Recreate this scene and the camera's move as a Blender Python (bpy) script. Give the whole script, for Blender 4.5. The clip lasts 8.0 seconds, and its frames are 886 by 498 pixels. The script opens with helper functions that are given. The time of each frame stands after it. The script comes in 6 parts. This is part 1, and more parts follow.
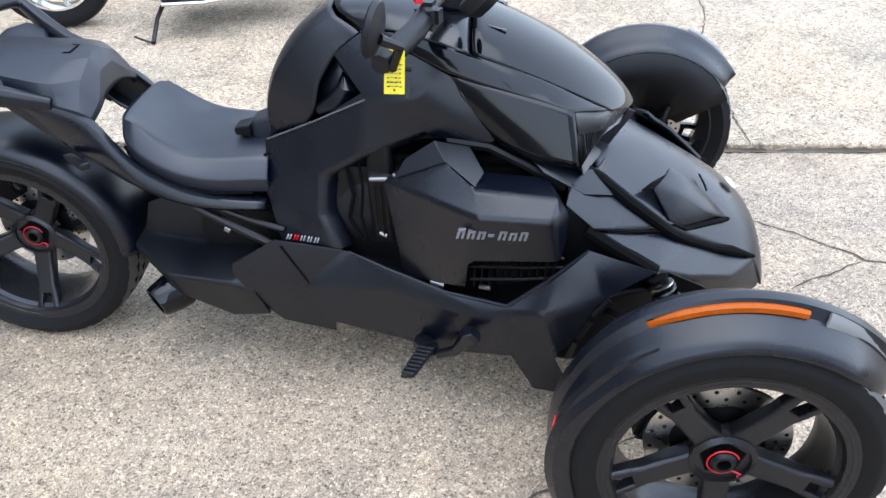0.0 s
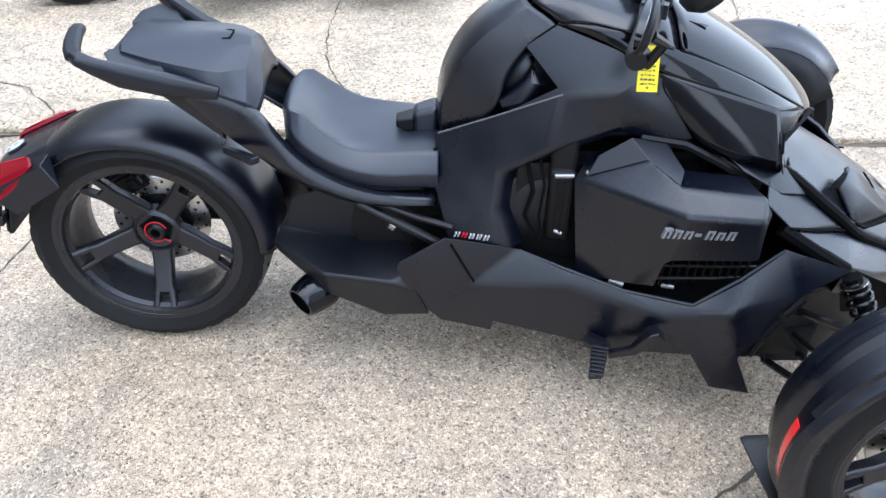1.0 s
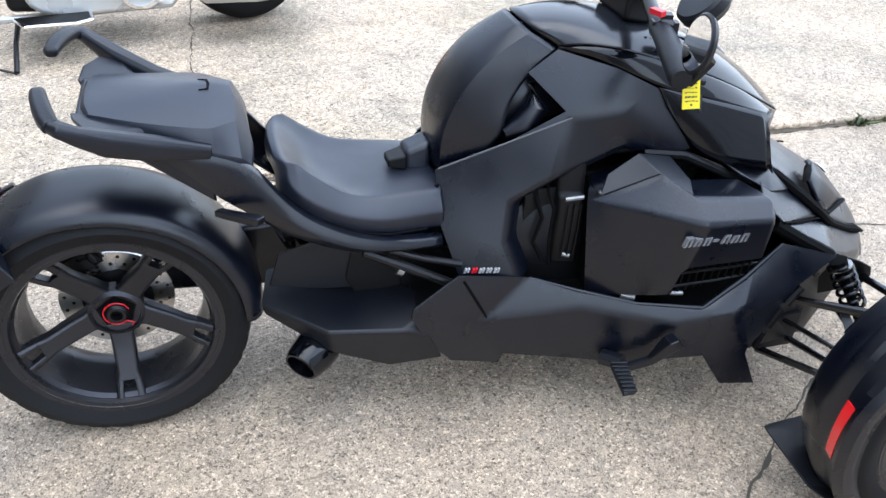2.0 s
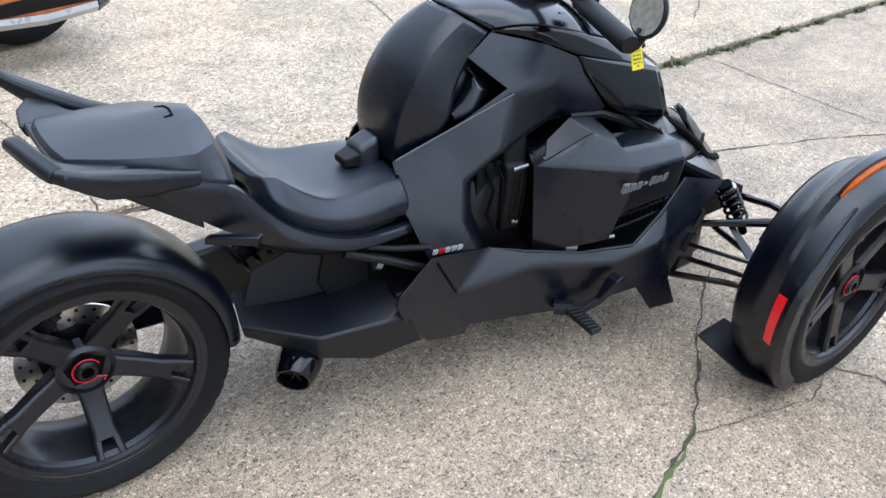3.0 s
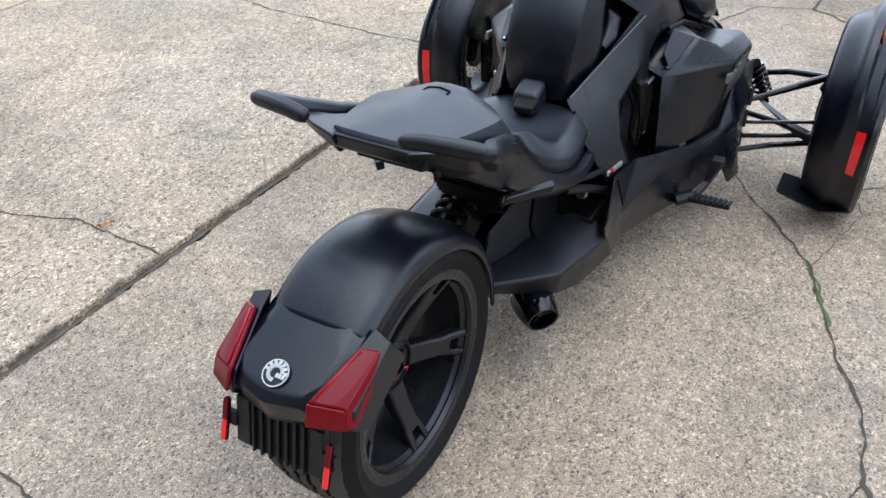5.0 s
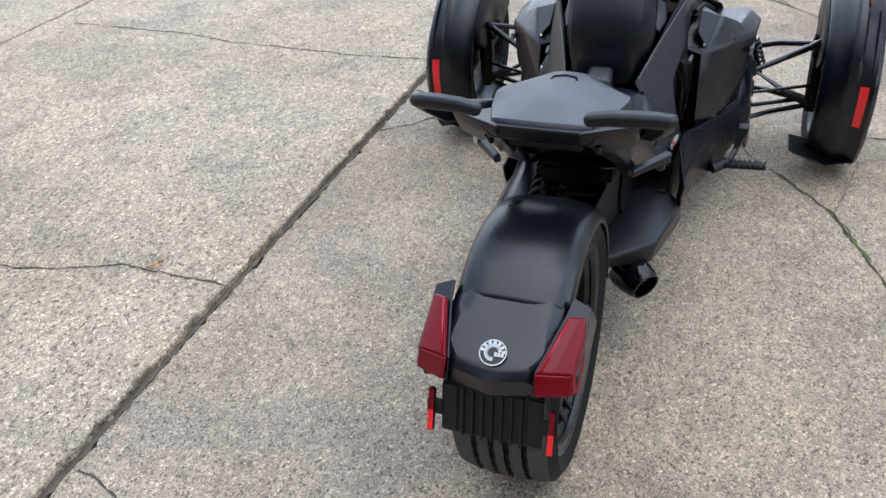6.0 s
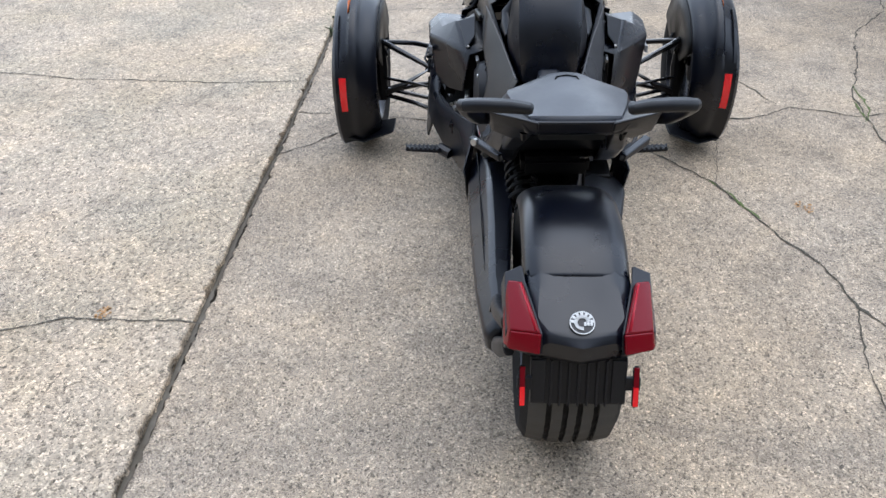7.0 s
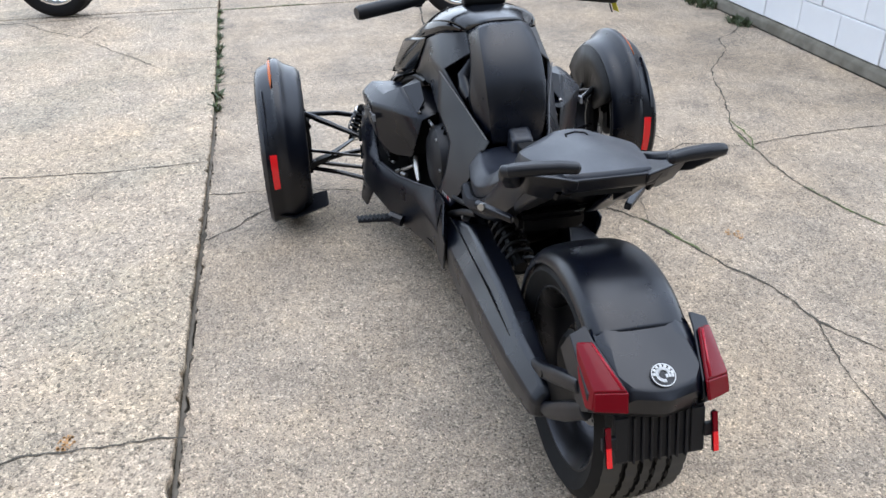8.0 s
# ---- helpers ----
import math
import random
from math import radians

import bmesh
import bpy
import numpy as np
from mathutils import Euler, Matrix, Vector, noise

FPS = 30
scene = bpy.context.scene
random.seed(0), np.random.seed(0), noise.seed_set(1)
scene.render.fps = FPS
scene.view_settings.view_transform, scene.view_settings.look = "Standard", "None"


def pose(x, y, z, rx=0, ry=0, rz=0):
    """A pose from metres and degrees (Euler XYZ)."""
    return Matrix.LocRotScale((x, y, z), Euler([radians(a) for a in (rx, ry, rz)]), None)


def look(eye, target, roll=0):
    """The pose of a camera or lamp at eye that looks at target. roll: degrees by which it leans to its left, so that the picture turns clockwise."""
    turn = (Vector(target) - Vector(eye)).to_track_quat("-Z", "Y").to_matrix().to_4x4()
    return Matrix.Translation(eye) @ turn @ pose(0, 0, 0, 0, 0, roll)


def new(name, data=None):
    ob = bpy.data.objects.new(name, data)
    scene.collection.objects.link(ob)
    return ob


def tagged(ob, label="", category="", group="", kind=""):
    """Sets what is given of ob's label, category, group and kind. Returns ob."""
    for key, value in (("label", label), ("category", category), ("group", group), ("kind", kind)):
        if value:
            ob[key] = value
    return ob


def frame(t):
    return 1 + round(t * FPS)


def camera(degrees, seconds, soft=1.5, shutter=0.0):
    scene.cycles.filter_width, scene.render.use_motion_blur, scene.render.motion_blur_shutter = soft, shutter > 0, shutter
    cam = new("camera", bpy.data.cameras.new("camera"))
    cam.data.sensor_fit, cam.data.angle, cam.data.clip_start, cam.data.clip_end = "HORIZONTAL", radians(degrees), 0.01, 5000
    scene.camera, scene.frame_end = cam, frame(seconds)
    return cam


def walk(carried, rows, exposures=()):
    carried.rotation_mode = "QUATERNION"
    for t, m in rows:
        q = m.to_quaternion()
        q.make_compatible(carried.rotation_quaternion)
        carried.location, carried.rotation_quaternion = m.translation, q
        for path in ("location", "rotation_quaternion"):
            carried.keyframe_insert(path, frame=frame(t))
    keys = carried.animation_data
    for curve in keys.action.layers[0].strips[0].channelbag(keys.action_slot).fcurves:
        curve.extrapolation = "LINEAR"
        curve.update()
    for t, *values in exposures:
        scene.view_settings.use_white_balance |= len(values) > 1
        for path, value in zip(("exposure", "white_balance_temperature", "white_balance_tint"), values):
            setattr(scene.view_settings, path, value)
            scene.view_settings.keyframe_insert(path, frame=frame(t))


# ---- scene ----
cam = camera(57.3, 8.0)
PATH = [
    (0, (1.262, -1.741, 1.441), (1.102, -0.098, 0.312), -2.4),
    (0.5, (1.006, -1.642, 1.432), (0.873, -0.022, 0.267), -1.9),
    (1, (0.702, -1.701, 1.445), (0.722, -0.075, 0.281), 1.1),
    (1.5, (0.492, -1.659, 1.432), (0.757, -0.032, 0.299), 1.8),
    (2, (0.27, -1.551, 1.429), (0.765, 0.032, 0.313), 2.9),
    (2.2, (0.179, -1.527, 1.426), (0.83, 0.008, 0.322), 4.4),
    (3.3, (-0.288, -1.346, 1.449), (0.794, -0.089, 0.332), 1.0),
    (3.5, (-0.36, -1.287, 1.455), (0.763, -0.066, 0.338), -0.2),
    (4, (-0.655, -1.17, 1.467), (0.65, -0.127, 0.368), 0.8),
    (4.5, (-0.867, -1.025, 1.465), (0.533, -0.136, 0.348), 0.2),
    (5, (-0.983, -0.742, 1.442), (0.416, 0.098, 0.286), -1.7),
    (5.2, (-1.067, -0.66, 1.45), (0.359, 0.15, 0.306), -2.1),
    (6.3, (-1.347, -0.156, 1.455), (0.216, 0.352, 0.314), -4.5),
    (6.5, (-1.381, -0.032, 1.464), (0.197, 0.386, 0.309), -4.1),
    (7, (-1.523, 0.203, 1.497), (0.143, 0.287, 0.393), -1.3),
    (7.5, (-1.535, 0.422, 1.493), (0.18, 0.245, 0.48), -1.1),
    (8, (-1.413, 0.646, 1.498), (0.291, 0.31, 0.507), -1.1),
]
walk(cam, [(t, look(eye, target, roll)) for t, eye, target, roll in PATH],
     exposures=[(0, 1.60, 6300, 10), (0.5, 1.94, 6150, 10), (1.5, 1.64, 6250, 10), (2.2, 1.62, 6250, 10), (3.5, 1.24, 6380, 10), (4.5, 1.13, 6400, 10), (5.2, 1.05, 6450, 10), (6.5, 0.93, 6450, 10), (7.2, 1.10, 6520, 10), (8.0, 1.13, 6520, 10)])

# ---- world and light ----
world = bpy.data.worlds.new("sky")
scene.world = world
world.use_nodes = True
wn = world.node_tree.nodes
sky = wn.new("ShaderNodeTexSky")
sky.sky_type, sky.sun_disc = "NISHITA", False
sky.sun_elevation, sky.sun_rotation = radians(85), radians(188)
sky.dust_density, sky.air_density = 1.5, 1.0
hsv = wn.new("ShaderNodeHueSaturation")
hsv.inputs["Saturation"].default_value = 0.9
world.node_tree.links.new(sky.outputs[0], hsv.inputs["Color"])
cloud = wn.new("ShaderNodeMixRGB")
cloud.inputs["Fac"].default_value = 0.75
# overcast dome: nearly even, a little brighter overhead than low down
wtc = wn.new("ShaderNodeTexCoord")
wxyz = wn.new("ShaderNodeSeparateXYZ")
world.node_tree.links.new(wtc.outputs["Generated"], wxyz.inputs[0])
dome = wn.new("ShaderNodeValToRGB")
dome.color_ramp.elements[0].position, dome.color_ramp.elements[0].color = 0.0, (0.68, 0.76, 0.87, 1)
dome.color_ramp.elements[1].position, dome.color_ramp.elements[1].color = 1.0, (0.70, 0.84, 1.08, 1)
world.node_tree.links.new(wxyz.outputs["Z"], dome.inputs["Fac"])
gain = wn.new("ShaderNodeVectorMath")
gain.operation = "SCALE"
world.node_tree.links.new(dome.outputs[0], gain.inputs[0])
tilt = wn.new("ShaderNodeVectorMath")
tilt.operation = "DOT_PRODUCT"
tilt.inputs[1].default_value = (0.74, -0.32, 0.0)
world.node_tree.links.new(wtc.outputs["Generated"], tilt.inputs[0])
level = wn.new("ShaderNodeMath")
level.operation = "MULTIPLY_ADD"
level.inputs[1].default_value, level.inputs[2].default_value = 7.5, 7.5
world.node_tree.links.new(tilt.outputs["Value"], level.inputs[0])
world.node_tree.links.new(level.outputs[0], gain.inputs["Scale"])
world.node_tree.links.new(gain.outputs[0], cloud.inputs["Color2"])
world.node_tree.links.new(hsv.outputs[0], cloud.inputs["Color1"])
world.node_tree.links.new(cloud.outputs[0], wn["Background"].inputs[0])
wn["Background"].inputs[1].default_value = 0.15
sun = new("sun", bpy.data.lights.new("sun", "SUN"))
sun.data.energy, sun.data.angle, sun.data.color = 0.50, radians(60), (1.0, 0.985, 0.96)
sun.matrix_world = look((-0.1, -0.25, 4.2), (0, 0, 0))


# ---- materials ----
def material(name, color, rough=0.5, metal=0.0, coat=0.0, spec=0.5):
    m = bpy.data.materials.new(name)
    m.use_nodes = True
    b = m.node_tree.nodes["Principled BSDF"]
    b.inputs["Base Color"].default_value = (*color, 1)
    b.inputs["Roughness"].default_value = rough
    b.inputs["Metallic"].default_value = metal
    b.inputs["Coat Weight"].default_value = coat
    b.inputs["Coat Roughness"].default_value = 0.03
    b.inputs["Specular IOR Level"].default_value = spec
    return m


def nodes_of(m):
    nt = m.node_tree
    return nt.nodes, nt.links, nt.nodes["Principled BSDF"]


def ramp(n, stops):
    r = n.new("ShaderNodeValToRGB")
    el = r.color_ramp.elements
    el[0].position, el[0].color = stops[0][0], (*stops[0][1], 1)
    el[1].position, el[1].color = stops[-1][0], (*stops[-1][1], 1)
    for p, c in stops[1:-1]:
        e = el.new(p)
        e.color = (*c, 1)
    return r


def worn(m, scale_fine, bump, dust=0.0, rough_var=0.08, dist=0.001):
    """Grain and slow change of gloss, with a little dust, at real size."""
    n, l, b = nodes_of(m)
    tc = n.new("ShaderNodeTexCoord")
    fine = n.new("ShaderNodeTexNoise")
    fine.inputs["Scale"].default_value = scale_fine
    fine.inputs["Detail"].default_value = 4
    l.new(tc.outputs["Object"], fine.inputs["Vector"])
    slow = n.new("ShaderNodeTexNoise")
    slow.inputs["Scale"].default_value = 9
    slow.inputs["Detail"].default_value = 6
    l.new(tc.outputs["Object"], slow.inputs["Vector"])
    base = b.inputs["Roughness"].default_value
    mr = n.new("ShaderNodeMapRange")
    mr.inputs["From Min"].default_value, mr.inputs["From Max"].default_value = 0.3, 0.7
    mr.inputs["To Min"].default_value, mr.inputs["To Max"].default_value = base - rough_var, base + rough_var
    l.new(slow.outputs["Fac"], mr.inputs["Value"])
    l.new(mr.outputs[0], b.inputs["Roughness"])
    bp = n.new("ShaderNodeBump")
    bp.inputs["Strength"].default_value, bp.inputs["Distance"].default_value = bump, dist
    l.new(fine.outputs["Fac"], bp.inputs["Height"])
    l.new(bp.outputs[0], b.inputs["Normal"])
    if dust:
        col = tuple(b.inputs["Base Color"].default_value)[:3]
        r = ramp(n, [(0.35, col), (0.8, tuple(c + dust * d for c, d in zip(col, (1.0, 0.94, 0.85))))])
        l.new(slow.outputs["Fac"], r.inputs["Fac"])
        l.new(r.outputs[0], b.inputs["Base Color"])
    return m


MATTE = worn(material("matte_black_plastic", (0.0016, 0.0026, 0.0066), 0.36, 0, 0, 0.48), 900, 0.10, 0.0012)
SATIN = worn(material("satin_black_panel", (0.0014, 0.0025, 0.0068), 0.31, 0, 0, 0.52), 700, 0.05, 0.001)
GRAIN = worn(material("grained_black_plastic", (0.0022, 0.0032, 0.0062), 0.46, 0, 0, 0.40), 500, 0.35, 0.003)
GLOSS = worn(material("gloss_black_paint", (0.0015, 0.002, 0.0035), 0.09, 0, 0.0, 0.38), 60, 0.01, 0.0, 0.02)
CONSOLE = worn(material("smooth_black_plastic", (0.0035, 0.0043, 0.0066), 0.2, 0, 0, 0.6), 300, 0.03, 0.001)
DULL = worn(material("dull_steel", (0.30, 0.30, 0.30), 0.35, 1.0), 200, 0.1)
EDGE = worn(material("pale_edge_plastic", (0.10, 0.10, 0.105), 0.4), 300, 0.05)
VINYL = worn(material("black_seat_vinyl", (0.0062, 0.0088, 0.0165), 0.38, 0, 0, 0.6), 650, 0.25, 0.002)
RUBBER = worn(material("tyre_rubber", (0.0045, 0.0046, 0.0052), 0.66, 0, 0, 0.22), 300, 0.3, 0.004)
TREAD = worn(material("dusty_tread_rubber", (0.085, 0.082, 0.078), 0.8, 0, 0, 0.2), 160, 0.4, 0.015)
DARK = worn(material("dark_engine_metal", (0.0028, 0.0028, 0.0034), 0.45, 0.1, 0, 0.25), 250, 0.2, 0.003)
STEEL_BLACK = worn(material("black_coated_steel", (0.005, 0.005, 0.006), 0.36, 0.1, 0, 0.4), 300, 0.05)
GLOSS_STEEL = worn(material("glossy_coated_steel", (0.006, 0.006, 0.007), 0.16, 0.2, 0, 0.7), 300, 0.02)
RIM = worn(material("graphite_alloy", (0.034, 0.034, 0.038), 0.29, 0.7), 400, 0.08, 0.003)
STEEL = worn(material("brushed_steel", (0.55, 0.54, 0.52), 0.28, 1.0), 200, 0.1)
CHROME = worn(material("chrome", (0.8, 0.8, 0.8), 0.08, 1.0), 40, 0.01, 0, 0.03)
GOLD = worn(material("heat_tinted_steel", (0.55, 0.36, 0.2), 0.3, 1.0), 80, 0.05)
WHITE_P = worn(material("white_plastic", (0.6, 0.6, 0.59), 0.4), 200, 0.05)
GREY_P = worn(material("grey_lettering", (0.16, 0.16, 0.165), 0.4), 200, 0.05)
PALE = worn(material("pale_lettering", (0.34, 0.34, 0.34), 0.4), 200, 0.05)
RED_P = worn(material("red_plastic", (0.55, 0.01, 0.02), 0.35), 200, 0.05)
YELLOW = worn(material("yellow_card", (0.70, 0.56, 0.0), 0.45), 200, 0.05)
INK = material("ink", (0.03, 0.025, 0.02), 0.6)
REFLECT = worn(material("red_reflector", (0.95, 0.012, 0.018), 0.22, 0, 0.6), 900, 0.15)
n_, l_, b_ = nodes_of(REFLECT)
b_.inputs["Emission Color"].default_value, b_.inputs["Emission Strength"].default_value = (1, 0.02, 0.03, 1), 0.0
AMBER = worn(material("amber_lens", (0.40, 0.078, 0.003), 0.25, 0, 0, 0.2), 600, 0.2)
TAIL = worn(material("red_lens", (0.17, 0.002, 0.008), 0.10, 0, 0.0, 0.25), 120, 0.02, 0, 0.04)
TAIL_IN = worn(material("bright_red_lens", (0.38, 0.010, 0.024), 0.16, 0, 0, 0.3), 160, 0.06, 0, 0.04)
CLEAR = worn(material("clear_marker_lens", (0.20, 0.20, 0.195), 0.12, 0.0, 0.0, 0.6), 60, 0.05)
LENS = worn(material("clear_lens", (0.055, 0.055, 0.055), 0.22, 0.0, 0.0, 0.35), 60, 0.1)
# near-black for rubber parts, and for mouths and gaps whose shade is put into colour
VOID = worn(material("black_rubber_and_gap_shade", (0.0018, 0.0018, 0.002), 0.8, 0, 0, 0.1), 300, 0.1)
MIRROR = material("mirror_glass", (0.85, 0.86, 0.87), 0.02, 1.0)


# ---- mesh helpers ----
def finish(bm, mat, angle=32):
    for f in bm.faces:
        f.smooth = True
    for e in bm.edges:
        e.smooth = not (len(e.link_faces) == 2 and e.calc_face_angle(0) > radians(angle))


def part(name, bm, mat, parent=None, label="", angle=32, bevel=0.0, thick=0.0, sub=0, off=-1.0):
    """One bmesh as one mesh object, with its edges rounded, its walls given thickness."""
    finish(bm, mat, angle)
    me = bpy.data.meshes.new(name)
    bm.to_mesh(me)
    bm.free()
    me.materials.append(mat)
    ob = new(name, me)
    if parent is not None:
        ob.parent = parent
    if label:
        tagged(ob, label)
    if sub:
        s = ob.modifiers.new("round", "SUBSURF")
        s.levels = s.render_levels = sub
    if thick:
        s = ob.modifiers.new("wall", "SOLIDIFY")
        s.thickness, s.offset, s.use_even_offset = thick, off, False
    if bevel:
        s = ob.modifiers.new("edge", "BEVEL")
        s.width, s.segments, s.limit_method, s.angle_limit = bevel, 3, "ANGLE", radians(25)
        ob.modifiers.new("normals", "WEIGHTED_NORMAL").keep_sharp = True
    return ob


def place(ob, m):
    ob.matrix_basis = m
    return ob


def cage(verts, faces, side=-1, out=None, crease=None):
    """A mesh from (x, half width, z) points; side -1 is the right, 1 the left, 0 both halves welded along the middle."""
    bm = bmesh.new()
    for s in ((-1, 1) if side == 0 else (side,)):
        vs = [bm.verts.new((x, s * w, z)) for x, w, z in verts]
        for f in faces:
            bm.faces.new([vs[i] for i in (f if s == -1 else f[::-1])])
    if side == 0:
        bmesh.ops.remove_doubles(bm, verts=bm.verts, dist=0.0005)
    bmesh.ops.recalc_face_normals(bm, faces=bm.faces)
    if out is not None:
        bm.normal_update()
        o = Vector((out[0], out[1] * (side if side else 1), out[2]))
        tot = sum((f.normal.dot(o) * f.calc_area() for f in bm.faces))
        if side == 0:
            tot = sum((f.normal.z * out[2] + f.normal.x * out[0]) * f.calc_area() for f in bm.faces)
        if tot < 0:
            bmesh.ops.reverse_faces(bm, faces=bm.faces)
    if crease:
        lay = bm.edges.layers.float.new("crease_edge")
        bm.normal_update()
        for e in bm.edges:
            if len(e.link_faces) < 2 or e.calc_face_angle(0) > radians(crease[0]):
                e[lay] = crease[1]
    return bm


def crisp(verts, faces, side, out, ang=20, width=0.007, seg=3):
    """A panel of flat facets whose folds are rounded by a narrow bevel."""
    bm = cage(verts, faces, side, out)
    bm.normal_update()
    folds = [e for e in bm.edges if len(e.link_faces) == 2 and e.calc_face_angle(0) > radians(ang)]
    if folds:
        bmesh.ops.bevel(bm, geom=folds, offset=width, segments=seg, profile=0.5, affect="EDGES", clamp_overlap=True)
    return bm


def even(ob):
    """Lets the large facets rule the shading."""
    ob.modifiers.new("normals", "WEIGHTED_NORMAL").keep_sharp = True
    return ob


def rows_mesh(rows, side=0, out=(0, 0, 1), crease=None, closed=False):
    """A skin over rows of points, each row with the same count."""
    n = len(rows[0])
    verts = [p for r in rows for p in r]
    faces = [(i * n + j, i * n + j + 1, (i + 1) * n + j + 1, (i + 1) * n + j) for i in range(len(rows) - 1) for j in range(n - 1)]
    if closed:
        faces += [(i * n + n - 1, i * n, (i + 1) * n, (i + 1) * n + n - 1) for i in range(len(rows) - 1)]
    return cage(verts, faces, side, out, crease)


def loft(rings, caps=True):
    """A closed body through rings of points (world order x, y, z)."""
    bm = bmesh.new()
    rs = [[bm.verts.new(p) for p in r] for r in rings]
    n = len(rs[0])
    for a, b in zip(rs, rs[1:]):
        for j in range(n):
            bm.faces.new((a[j], a[(j + 1) % n], b[(j + 1) % n], b[j]))
    if caps:
        bm.faces.new(rs[0][::-1])
        bm.faces.new(rs[-1])
    bmesh.ops.recalc_face_normals(bm, faces=bm.faces)
    return bm


def tube(points, r, n=10, bm=None):
    """A round bar along points; r is one radius or one for each point."""
    pts = [Vector(p) for p in points]
    rad = r if isinstance(r, (list, tuple)) else [r] * len(pts)
    made = bm or bmesh.new()
    up = Vector((0.13, 0.31, 0.94))
    rings = []
    for i, p in enumerate(pts):
        d = (pts[min(i + 1, len(pts) - 1)] - pts[max(i - 1, 0)]).normalized()
        a = d.cross(up)
        a = (a if a.length > 0.05 else d.cross(Vector((1, 0, 0)))).normalized()
        b = d.cross(a)
        rings.append([made.verts.new(p + (a * math.cos(2 * math.pi * k / n) + b * math.sin(2 * math.pi * k / n)) * rad[i]) for k in range(n)])
    for a, b in zip(rings, rings[1:]):
        for k in range(n):
            made.faces.new((a[k], a[(k + 1) % n], b[(k + 1) % n], b[k]))
    made.faces.new(rings[0][::-1])
    made.faces.new(rings[-1])
    bmesh.ops.recalc_face_normals(made, faces=made.faces)
    return made


def flat_bar(points, wide, tall):
    """A bar of rounded rectangular section along points, its flats level; wide and tall are half sizes for each point."""
    pts = [Vector(p) for p in points]
    rings = []
    for i, p in enumerate(pts):
        d = (pts[min(i + 1, len(pts) - 1)] - pts[max(i - 1, 0)]).normalized()
        a = d.cross(Vector((0, 0, 1))).normalized()
        b = a.cross(d).normalized()
        rings.append([p + a * (wide[i] * u) + b * (tall[i] * v) for u, v in ((-1, -0.45), (-1, 0.45), (-0.6, 1), (0.6, 1), (1, 0.45), (1, -0.45), (0.6, -1), (-0.6, -1))])
    return loft(rings)


def lathe(profile, n=64, bm=None, wave=None):
    """Turns (radius, y) points round the y axis; a closed profile gives a solid ring."""
    made = bm or bmesh.new()
    rings = []
    for k in range(n):
        a = 2 * math.pi * k / n
        ring = []
        for j, (r, y) in enumerate(profile):
            q = r + (wave(j, k) if wave else 0)
            ring.append(made.verts.new((q * math.cos(a), y, q * math.sin(a))))
        rings.append(ring)
    m = len(profile)
    for k in range(n):
        a, b = rings[k], rings[(k + 1) % n]
        for j in range(m):
            made.faces.new((a[j], a[(j + 1) % m], b[(j + 1) % m], b[j]))
    bmesh.ops.recalc_face_normals(made, faces=made.faces)
    return made


def box(bm, c, s, m=None):
    r = bmesh.ops.create_cube(bm, size=1.0, matrix=Matrix.Translation(c) @ (m or Matrix.Identity(4)) @ Matrix.Diagonal((*s, 1)))
    return r["verts"]


def prism(outline, axis, a, b, bm=None):
    """A flat outline pushed from a to b along an axis."""
    made = bm or bmesh.new()
    def at(p, v):
        return {"x": (v, p[0], p[1]), "y": (p[0], v, p[1]), "z": (p[0], p[1], v)}[axis]
    lo = [made.verts.new(at(p, a)) for p in outline]
    hi = [made.verts.new(at(p, b)) for p in outline]
    n = len(outline)
    fs = [made.faces.new(lo[::-1]), made.faces.new(hi)]
    fs += [made.faces.new((lo[i], lo[(i + 1) % n], hi[(i + 1) % n], hi[i])) for i in range(n)]
    bmesh.ops.recalc_face_normals(made, faces=fs)
    return made


def empty(name, m=None):
    e = new(name)
    e.empty_display_size = 0.1
    if m is not None:
        e.matrix_basis = m
    return e


